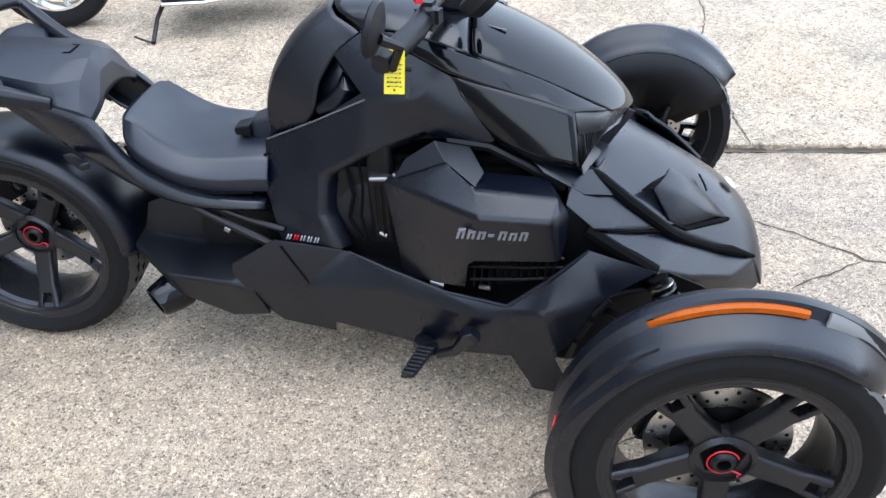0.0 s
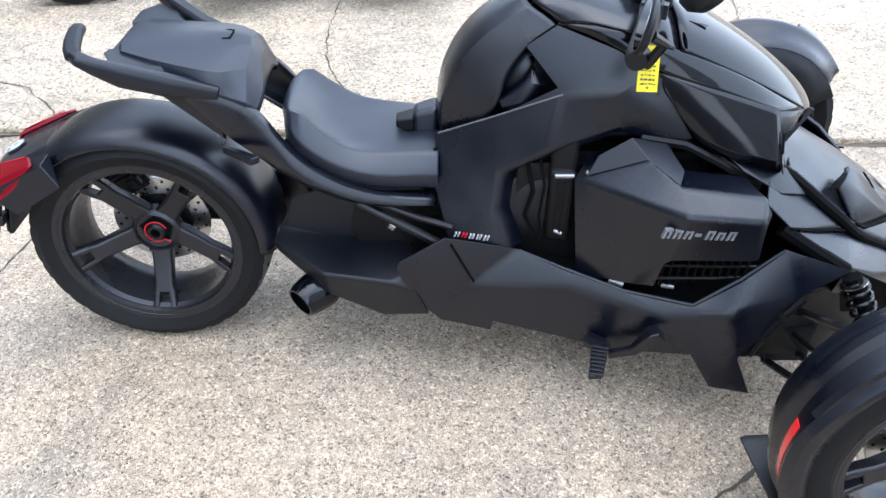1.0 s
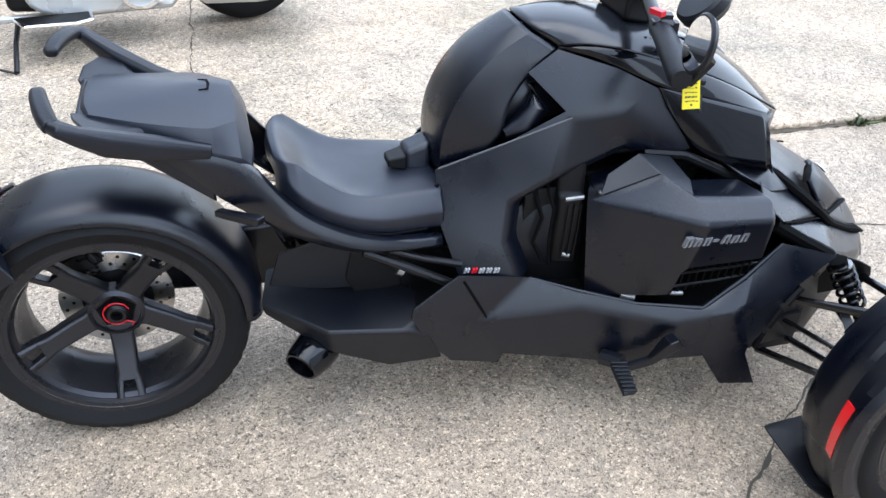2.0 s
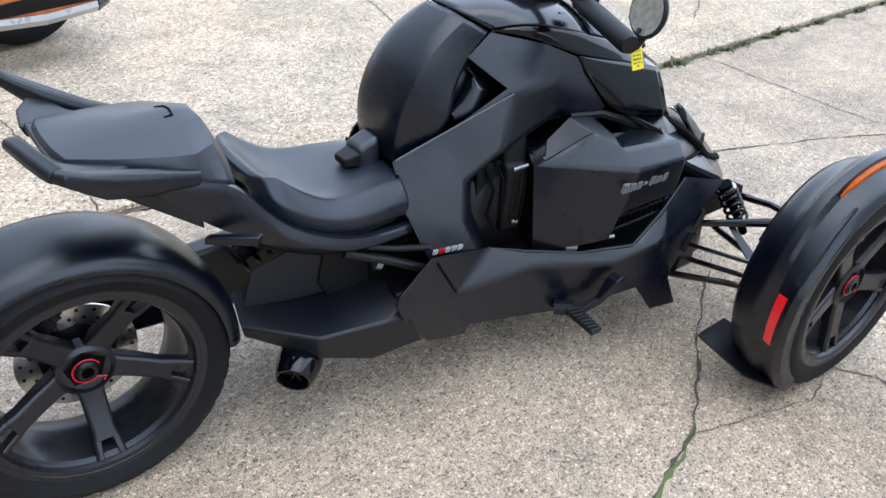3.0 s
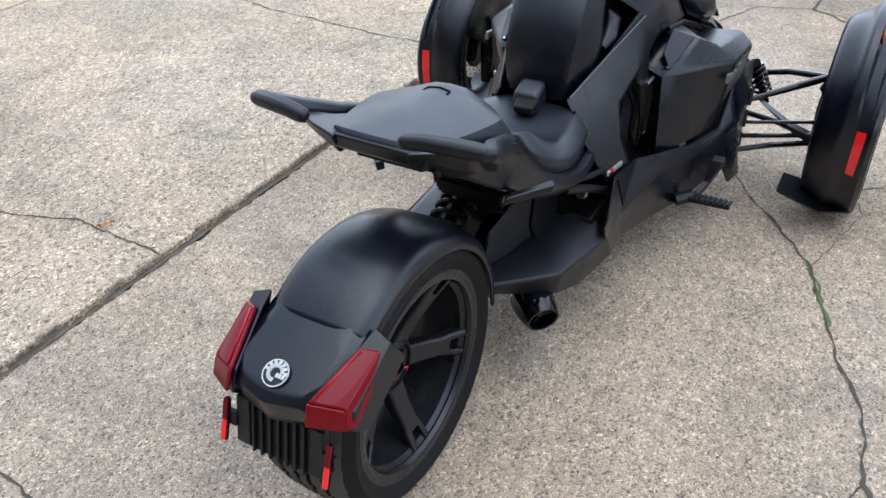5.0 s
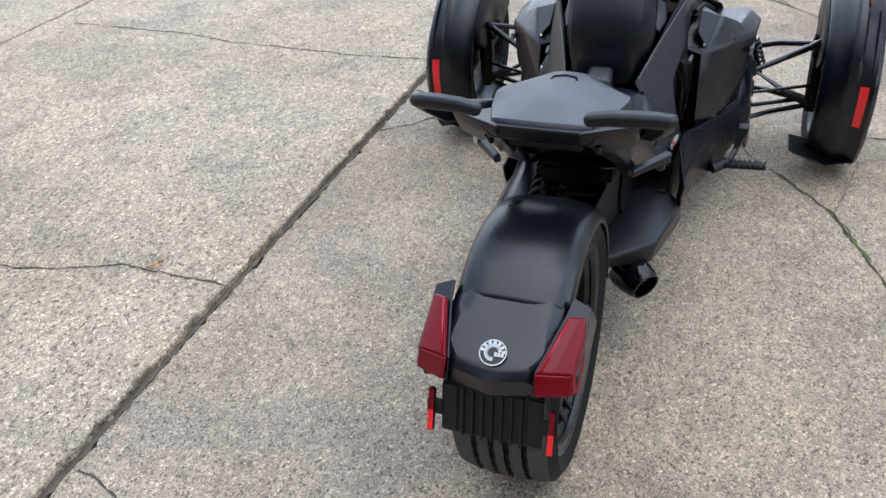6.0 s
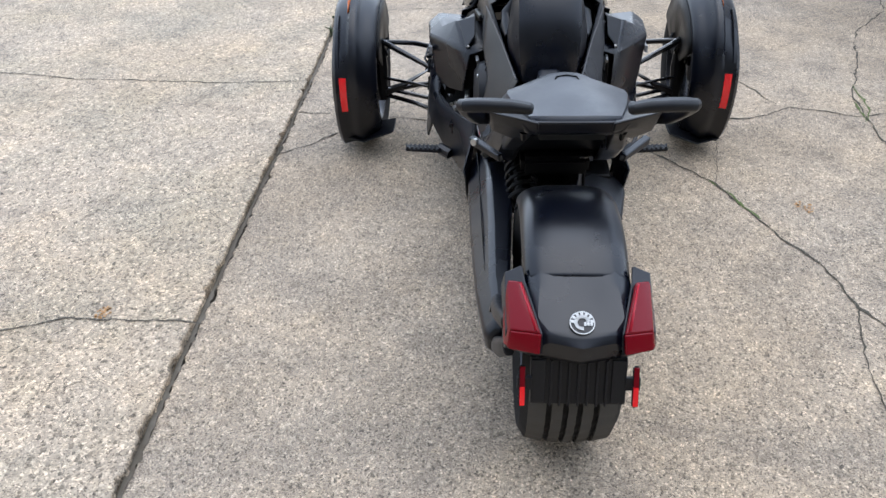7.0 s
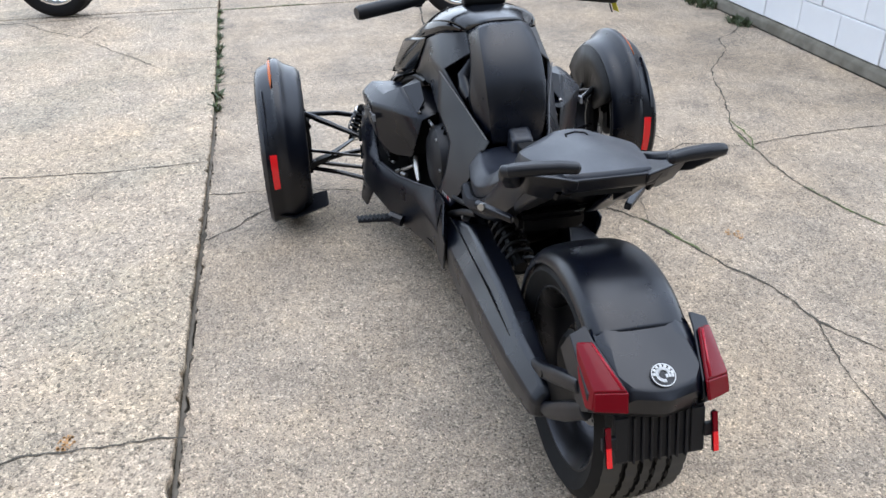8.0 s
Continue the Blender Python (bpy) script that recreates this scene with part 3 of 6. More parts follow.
def spoke_mesh(r0, r1, w0, w1, y0, y1, depth, fork=0.03):
    """One spoke along +x from the hub to the rim: a broad blade that forks round a small window at its outer end."""
    b = bmesh.new()
    rm = r1 - fork

    def ring(r, wi, wo):
        t = (r - r0) / (r1 - r0)
        y = y0 + (y1 - y0) * t ** 1.3
        d = depth * (1 - 0.35 * t)
        return [(r, y, wi), (r, y, wo - 0.005 if wo > wi else wo + 0.005), (r, y + 0.006, wo), (r, y + d, wo), (r, y + d, wi)]

    def full(r, w):
        a = ring(r, 0.0, w)
        return [(x, y, -z) for x, y, z in a[:0:-1]] + a[1:]

    def put(bmx):
        me = bpy.data.meshes.new("tmp")
        bmx.to_mesh(me)
        bmx.free()
        b.from_mesh(me)
        bpy.data.meshes.remove(me)

    put(loft([full(r0, w0 * 1.15), full(r0 + 0.03, w0 * 0.86), full((r0 + rm) / 2, (w0 + w1) / 2 * 0.90), full(rm - 0.02, w1 * 0.92), full(rm, w1 * 1.08)]))
    for s in (1, -1):
        put(loft([ring(rm - 0.002, s * 0.011, s * w1 * 1.08), ring(r1 - 0.014, s * 0.015, s * w1 * 1.22), ring(r1, s * 0.016, s * w1 * 1.5)]))
    bmesh.ops.recalc_face_normals(b, faces=b.faces)
    return b


def wheel(name, centre, R, half, rim_r, hub_y, spin, flip, label, grooves, disc_at):
    """A wheel whose outer face looks to -y; flip turns it to +y."""
    w = empty(name)
    w.parent = bike
    w.matrix_basis = pose(*centre, 0, spin, 180 if flip else 0)
    tagged(w, label)
    prof = tyre_profile(R, half, rim_r, grooves)
    nb = 160
    last = len(prof)
    side = [j for j, (r, y) in enumerate(prof) if abs(y) > half * 0.62 and r > R - 0.02]
    part("tyre", lathe(prof, nb, wave=lambda j, k: -0.003 if j in side and k % 5 == 0 else (-0.0045 if 5 <= j < last - 5 and j not in side and (k + (j - 5) // 2) % 4 == 0 else 0)), RUBBER, w, "black grooved tyre", 40)
    tyre = w.children[0]
    tyre.data.materials.append(TREAD)
    for f in tyre.data.polygons:
        if math.hypot(f.center.x, f.center.z) > R - 0.022 and abs(f.center.y) < half * 0.80:
            f.material_index = 0 if math.hypot(f.center.x, f.center.z) < R - 0.005 - 0.012 * (f.center.y / half) ** 2 else 1
    o = half * 0.86
    part("rim", lathe([(rim_r + 0.010, -o), (rim_r + 0.012, -o - 0.006), (rim_r - 0.002, -o - 0.006), (rim_r - 0.014, -o + 0.012), (rim_r - 0.022, -o + 0.02), (rim_r - 0.024, -0.02), (rim_r - 0.034, 0.01), (rim_r - 0.03, o * 0.6), (rim_r - 0.004, o), (rim_r + 0.010, o), (rim_r + 0.006, 0.0)], 72), RIM, w, "graphite cast alloy rim", 40)
    part("face_ring", lathe([(rim_r + 0.008, -o - 0.007), (rim_r - 0.012, -o - 0.003), (rim_r - 0.016, -o + 0.006), (rim_r - 0.012, -o + 0.014), (rim_r + 0.006, -o + 0.010)], 72), RIM, w, "", 30)
    for k in range(5):
        s = part("spoke", spoke_mesh(0.034, rim_r - 0.006, 0.030, 0.026, hub_y, -o + 0.002, 0.036, 0.046), RIM, w, angle=30, bevel=0.003)
        s.matrix_basis = Matrix.Rotation(radians(90 + 72 * k), 4, "Y")
    part("hub", lathe([(0.0005, hub_y + 0.03), (0.060, hub_y + 0.03), (0.060, hub_y - 0.004), (0.050, hub_y - 0.010), (0.046, hub_y + 0.010), (0.0005, hub_y + 0.010)], 40), RIM, w)
    part("hub_recess", lathe([(0.0005, hub_y + 0.004), (0.0455, hub_y + 0.004), (0.0455, hub_y + 0.009), (0.0005, hub_y + 0.009)], 32), VOID, w)
    nut = part("axle_nut", lathe([(0.013, hub_y + 0.004), (0.024, hub_y + 0.004), (0.024, hub_y - 0.010), (0.019, hub_y - 0.016), (0.013, hub_y - 0.016)], 24), STEEL_BLACK, w, "black axle nut")
    rg = tube([(0.028 * math.cos(a), hub_y - 0.008, 0.028 * math.sin(a)) for a in [radians(20 + 290 * i / 26) for i in range(27)]], 0.0018, 6)
    tube([(0.028 * math.cos(radians(310)), hub_y - 0.008, 0.028 * math.sin(radians(310))), (0.034, hub_y - 0.012, -0.026), (0.028, hub_y - 0.012, -0.033)], 0.0018, 6, rg)
    part("lock_ring", rg, RED_P, w, "red wire lock ring")
    dr, dy = disc_at
    disc = lathe([(dr - 0.045, dy), (dr, dy), (dr, dy + 0.006), (dr - 0.045, dy + 0.006)], 64, wave=lambda j, k: (-0.003 if j in (0, 3) and k % 8 < 4 else 0))
    part("brake_disc", disc, STEEL, w, "drilled steel brake disc")
    hb = bmesh.new()
    for k in range(40):
        a = 2 * math.pi * k / 40
        rr = dr - (0.012 if k % 2 else 0.03)
        m = Matrix.Translation((rr * math.cos(a), dy + 0.003, rr * math.sin(a))) @ Matrix.Rotation(radians(90), 4, "X")
        bmesh.ops.create_cone(hb, cap_ends=True, segments=8, radius1=0.0042, radius2=0.0042, depth=0.0075, matrix=m)
    part("disc_holes", hb, DARK, w)
    part("disc_carrier", lathe([(0.0005, dy + 0.002), (0.05, dy - 0.004), (dr - 0.04, dy + 0.001), (dr - 0.04, dy + 0.008), (0.05, dy + 0.03), (0.0005, dy + 0.03)], 30), DARK, w)
    return w


RW = (0.006, 0.0, 0.291)
rear = wheel("rear_wheel", RW, 0.291, 0.104, 0.217, -0.022, 0, False, "wide rear wheel with a forked five-spoke graphite rim", (0.050, 0.015, -0.015, -0.050), (0.122, 0.030))
# added dark disc that gives the wheel's inside its shade
part("inner_cover", lathe([(0.0005, 0.060), (0.090, 0.060), (0.104, 0.048), (0.108, 0.052), (0.092, 0.068), (0.0005, 0.068)], 40), DARK, rear, "dark disc added to shade the inside of the wheel")
FXS, FW, FZS = {-1: 1.650, 1: 1.672}, 0.675, {-1: 0.291, 1: 0.284}
for s in BOTH:
    wheel("front_wheel", (FXS[s], s * FW, FZS[s]), FZS[s], 0.082, 0.214, -0.046, 0, s > 0, "front wheel with a forked five-spoke graphite rim", (0.034, 0.0, -0.034), (0.134, -0.002))


def caliper(parent_pos, s, size=0.055):
    b = bmesh.new()
    box(b, (0, 0, 0), (size * 2.0, 0.05, size))
    box(b, (size * 0.5, -0.03 * s, 0), (size * 0.6, 0.03, size * 0.7))
    bmesh.ops.bevel(b, geom=b.edges[:], offset=0.008, segments=2, affect="EDGES")
    return place(part("brake_caliper", b, DARK, bike, "dark cast brake caliper"), parent_pos)


caliper(pose(-0.06, 0.045, 0.395, 0, -30, 0), 1)
for s in BOTH:
    caliper(pose(FXS[s] - 0.112, s * (FW - 0.03), FZS[s] + 0.030, 0, -75, 0), s)


# --- front fenders ---
def fender_r(deg):
    """The fender's radius round the hub: wide above, close behind the tyre."""
    return np.interp(deg, [33, 60, 95, 130, 160, 190, 228], [0.308, 0.312, 0.312, 0.311, 0.308, 0.304, 0.304])


def fender(s):
    rows, FX, FZ = [], FXS[s], FZS[s] - (0.014 if s > 0 else 0)
    n = 34
    for i in range(n + 1):
        t = i / n
        a = radians(33 + (228 - 33) * t)
        r = fender_r(math.degrees(a))
        pin = 0.55 + 0.45 * (t / 0.12) ** 0.6 if t < 0.12 else 1.0
        k = min(1.0, max(0.0, (math.degrees(a) - 140) / 24))
        crown = (0.022 if s < 0 else 0.015) * min(1.0, max(0.0, (172 - math.degrees(a)) / 50))
        prof = [(0.588, -0.034), (0.593, -0.024), (0.606, -0.013), (0.632, -0.004), (0.652, 0.004 + 0.25 * crown), (0.662, 0.006 + 0.95 * crown), (0.670, 0.007 + 1.15 * crown), (0.690, 0.006 - 0.004 * k + 1.1 * crown), (0.698, 0.004 - 0.004 * k + 0.3 * crown), (0.722, 0.006 * k), (0.742, -0.008 + 0.022 * k), (0.756, -0.022 + 0.022 * k), (0.757, -0.032)]
        rows.append([(FX + (r + dr) * math.cos(a), 0.66 + (w - 0.66) * pin, FZ + (r + dr) * math.sin(a)) for w, dr in prof])
    f = part("front_fender", rows_mesh(rows, s, (0, 0, 1), (40, 0.5)), SATIN, bike, "satin black front fender hugging the wheel", thick=0.006, sub=1)
    # amber side lamp on the crown
    b = bmesh.new()
    ring = []
    for i in range(15):
        t = i / 14
        a = radians(119 - 45 * t)
        wd = 0.0060 * min(1.0, 0.1 + t * 4.5) * (1 if t < 0.95 else 0.8)
        r = fender_r(math.degrees(a)) + (0.0195 if s < 0 else 0.0150)
        w0 = 0.6975 + 0.001 * t
        ring.append([(FX + (r + q) * math.cos(a), s * (w0 + p * wd), FZ + (r + q) * math.sin(a)) for p, q in ((-1, -0.008), (-0.9, 0.003), (0, 0.004), (0.9, 0.0), (1, -0.009))])
    part("side_marker", loft(ring), AMBER, f, "ribbed amber side marker lens")
    ring = []
    for i in range(9):
        t = i / 8
        a = radians(68 - 30 * t)
        r = fender_r(math.degrees(a)) + 0.019 - 0.008 * t
        wd = 0.011 * (1 - 0.5 * t)
        ring.append([(FX + (r + q) * math.cos(a), s * (0.694 - 0.010 * t + p * wd), FZ + (r + q) * math.sin(a)) for p, q in ((-1, -0.012), (-0.7, 0.006), (0, 0.011), (0.7, 0.002), (1, -0.014))])
    part("front_marker", loft(ring), CLEAR, f, "clear front marker lens")
    # raised rail on the outer edge
    ring = []
    for i in range(12):
        t = i / 11
        a = radians(118 + 40 * t)
        r = fender_r(math.degrees(a)) - 0.006 + 0.008 * t
        hw = 0.003 + 0.009 * t
        ring.append([(FX + (r + q) * math.cos(a), s * (0.735 + p), FZ + (r + q) * math.sin(a)) for p, q in ((-hw, -0.004), (-hw * 0.6, 0.008), (hw * 0.7, 0.004), (hw, -0.012))])
    part("fender_rib", loft(ring), SATIN, f)
    ring = []
    for i in range(7):
        t = i / 6
        a = radians(165 + 25 * t)
        r = fender_r(math.degrees(a))
        ring.append([(FX + (r + q) * math.cos(a), s * p, FZ + (r + q) * math.sin(a)) for p, q in ((0.705, -0.006), (0.703, 0.0035), (0.729 - 0.003 * t, 0.0092), (0.729 - 0.003 * t, -0.006))])
    part("reflector", loft(ring), REFLECT, f, "bright red rear-facing reflector")
    # mud flap foot
    flap = [(1.358, 0.548, 0.122), (1.353, 0.537, 0.131), (1.366, 0.534, 0.134), (1.46, 0.533, 0.140), (1.50, 0.600, 0.110), (1.470, 0.700, 0.088), (1.465, 0.748, 0.092), (1.412, 0.746, 0.082), (1.398, 0.660, 0.064)]
    part("mud_flap", cage([(x + FX - 1.65, w, z) for x, w, z in flap], [(0, 1, 2, 3), (0, 3, 4), (0, 4, 5, 8), (8, 5, 6, 7)], s, (-1, 0, 1)), GRAIN, f, "black mud flap behind the tyre", thick=0.006, bevel=0.003)
    guard = []
    for i in range(13):
        a = radians(28 + 122 * i / 12)
        q = 0.095 + 0.02 * math.cos(i * 0.9)
        guard.append([(FX + r * math.cos(a), 0.585, FZ + r * math.sin(a)) for r in (q, 0.20, fender_r(math.degrees(a)) - 0.032)])
    part("inner_guard", rows_mesh(guard, s, (0, -1, 0)), DARK, f, "dark inner wheel guard", thick=0.004)
    # short stay between hub and guard
    st = tube([(FX, s * 0.60, FZ + 0.02), (FX - 0.055, s * 0.570, FZ + 0.085), (FX - 0.060, s * 0.584, FZ + 0.12)], 0.008, 8)
    tube([(FX, s * 0.60, FZ + 0.02), (FX + 0.06, s * 0.570, FZ + 0.075), (FX + 0.07, s * 0.584, FZ + 0.11)], 0.008, 8, st)
    part("fender_stay", st, STEEL_BLACK, f)


for s in BOTH:
    fender(s)

# --- suspension ---
for s in BOTH:
    for pts, r, nm in (([(1.45, s * 0.33, 0.330), (1.497, s * 0.40, 0.350), (1.56, s * 0.54, 0.405), (1.61, s * 0.590, 0.415)], [0.010, 0.009, 0.012, 0.010], "upper_arm"), ([(1.70, s * 0.30, 0.335), (1.66, s * 0.46, 0.385), (1.62, s * 0.590, 0.405)], 0.010, "upper_arm"),
                       ([(1.463, s * 0.327, 0.160), (1.53, s * 0.465, 0.185), (1.61, s * 0.60, 0.19)], 0.009, "lower_arm"), ([(1.72, s * 0.28, 0.20), (1.68, s * 0.45, 0.20), (1.62, s * 0.60, 0.19)], 0.010, "lower_arm"),
                       ([(1.50, s * 0.31, 0.245), (1.58, s * 0.58, 0.270)], 0.006, "steering_rod"), ([(1.53, s * 0.32, 0.185), (1.60, s * 0.58, 0.215)], 0.008, "stabiliser")):
        part(nm, tube(pts, r), GLOSS_STEEL, bike)
    cb = bmesh.new()
    box(cb, (1.505, s * 0.300, 0.215), (0.115, 0.075, 0.120))
    bmesh.ops.bevel(cb, geom=cb.edges[:], offset=0.012, segments=2, affect="EDGES")
    part("cooler", cb, MATTE, bike, "dark oil cooler box behind the arms")
    part("shock_shield", cage([(1.50, 0.300, 0.452), (1.60, 0.330, 0.418), (1.665, 0.342, 0.395), (1.700, 0.344, 0.375), (1.713, 0.340, 0.345), (1.700, 0.330, 0.312), (1.62, 0.300, 0.280), (1.50, 0.270, 0.290)], [(0, 1, 6, 7), (1, 2, 5, 6), (2, 3, 4, 5)], s, (0, 1, 0)), DARK, bike, "dark shield behind the shock absorber", thick=0.006, bevel=0.003)
    part("shock_link", loft([[(1.60, s * 0.39, 0.300), (1.625, s * 0.39, 0.300), (1.625, s * 0.41, 0.285), (1.60, s * 0.41, 0.285)], [(1.58, s * 0.50, 0.240), (1.62, s * 0.50, 0.240), (1.62, s * 0.52, 0.215), (1.58, s * 0.52, 0.215)], [(1.58, s * 0.575, 0.215), (1.62, s * 0.575, 0.215), (1.62, s * 0.59, 0.185), (1.58, s * 0.59, 0.185)]]), STEEL_BLACK, bike, bevel=0.004)
    part("knuckle", tube([(1.595, s * 0.592, 0.17), (1.62, s * 0.597, 0.30), (1.62, s * 0.592, 0.415)], [0.02, 0.03, 0.016]), DARK, bike)
    axis0, axis1 = Vector((1.572, s * 0.362, 0.428)), Vector((1.652, s * 0.41, 0.275))
    shock = part("shock_absorber", tube([axis0, axis0.lerp(axis1, 0.5), axis1], [0.020, 0.012, 0.011]), VOID, bike, "black coil-over shock absorber")
    d = axis1 - axis0
    u = d.cross(Vector((1, 0, 0))).normalized()
    v = d.cross(u).normalized()
    part("coil_spring", tube([axis0 + d * (0.05 + 0.7 * i / 84) + (u * math.cos(i * 0.40) + v * math.sin(i * 0.40)) * 0.025 for i in range(85)], 0.0048, 6), GLOSS_STEEL, shock)
    part("spring_collar", tube([axis0 + d * 0.085, axis0 + d * 0.105], 0.027, 16), STEEL, shock, "bright steel collar")

# --- tank and tail ---
TANK = [
    [(0.706, 0, 0.590), (0.707, 0.046, 0.590), (0.715, 0.074, 0.590), (0.746, 0.084, 0.592), (0.775, 0.094, 0.604)],
    [(0.700, 0, 0.645), (0.701, 0.052, 0.645), (0.710, 0.081, 0.645), (0.760, 0.093, 0.643), (0.810, 0.113, 0.655)],
    [(0.706, 0, 0.708), (0.707, 0.056, 0.707), (0.717, 0.087, 0.706), (0.780, 0.101, 0.698), (0.836, 0.121, 0.697)],
    [(0.732, 0, 0.774), (0.733, 0.057, 0.773), (0.744, 0.089, 0.770), (0.808, 0.103, 0.760), (0.842, 0.111, 0.748)],
    [(0.777, 0, 0.837), (0.779, 0.057, 0.836), (0.791, 0.088, 0.830), (0.845, 0.101, 0.806), (0.868, 0.105, 0.785)],
    [(0.834, 0, 0.880), (0.836, 0.054, 0.879), (0.849, 0.083, 0.871), (0.884, 0.096, 0.840), (0.893, 0.099, 0.822)],
    [(0.876, 0, 0.903), (0.879, 0.048, 0.901), (0.893, 0.075, 0.890), (0.936, 0.091, 0.866), (0.944, 0.095, 0.860)],
]
part("tank_cover", rows_mesh(TANK, 0, (-1, 0, 1), (24, 0.62)), SATIN, bike, "satin black tank cover with a broad back and soft ridges", thick=0.004, sub=2)
COVER = [
    [(0.881, 0, 0.907), (0.885, 0.045, 0.905), (0.901, 0.071, 0.893), (0.938, 0.089, 0.871), (0.946, 0.096, 0.866)],
    [(0.97, 0, 0.917), (0.972, 0.055, 0.914), (0.98, 0.088, 0.903), (0.99, 0.110, 0.893), (1.000, 0.127, 0.880)],
    [(1.06, 0, 0.913), (1.06, 0.062, 0.909), (1.065, 0.105, 0.896), (1.07, 0.132, 0.884), (1.080, 0.150, 0.869)],
    [(1.18, 0, 0.890), (1.18, 0.066, 0.886), (1.18, 0.118, 0.873), (1.18, 0.148, 0.855), (1.182, 0.166, 0.837)],
]
part("console_cover", rows_mesh(COVER, 0, (0, 0, 1), (60, 1.0)), CONSOLE, bike, "smooth black console cover", thick=0.004, sub=2)
HOODTOP = [
    [(1.184, 0, 0.893), (1.184, 0.066, 0.889), (1.184, 0.118, 0.876), (1.184, 0.148, 0.858), (1.186, 0.167, 0.839)],
    [(1.27, 0, 0.862), (1.27, 0.066, 0.858), (1.268, 0.118, 0.845), (1.265, 0.150, 0.829), (1.262, 0.171, 0.811)],
    [(1.38, 0, 0.806), (1.38, 0.060, 0.803), (1.376, 0.108, 0.792), (1.372, 0.140, 0.779), (1.366, 0.164, 0.765)],
    [(1.47, 0, 0.746), (1.468, 0.050, 0.743), (1.46, 0.095, 0.735), (1.452, 0.127, 0.728), (1.440, 0.154, 0.726)],
    [(1.53, 0, 0.692), (1.527, 0.030, 0.691), (1.515, 0.075, 0.692), (1.495, 0.115, 0.700), (1.472, 0.146, 0.709)],
    [(1.545, 0, 0.664), (1.540, 0.025, 0.665), (1.523, 0.068, 0.676), (1.500, 0.110, 0.690), (1.474, 0.145, 0.703)],
]
part("headlight_cowl", rows_mesh(HOODTOP, 0, (0, 0, 1), (60, 1.0)), GLOSS, bike, "gloss black headlight cowl", thick=0.004, sub=2)
# gloss flank: a strip that widens from the tank corner, folding over to the side
SEAM = [(0.946, 0.096, 0.863), (1.000, 0.128, 0.876), (1.080, 0.151, 0.865), (1.150, 0.164, 0.848), (1.218, 0.171, 0.826), (1.300, 0.171, 0.796), (1.390, 0.163, 0.753), (1.473, 0.148, 0.706)]
FOLD = [(0.948, 0.098, 0.861), (1.002, 0.131, 0.854), (1.062, 0.157, 0.835), (1.140, 0.184, 0.799), (1.210, 0.198, 0.782), (1.270, 0.204, 0.768), (1.330, 0.209, 0.752), (1.393, 0.215, 0.734)]
MID = [(1.140, 0.184, 0.799), (1.185, 0.203, 0.740), (1.262, 0.220, 0.722), (1.330, 0.230, 0.706), (1.399, 0.238, 0.688)]
LOW = [(1.165, 0.196, 0.760), (1.232, 0.212, 0.660), (1.290, 0.238, 0.638), (1.345, 0.250, 0.630), (1.407, 0.258, 0.622)]
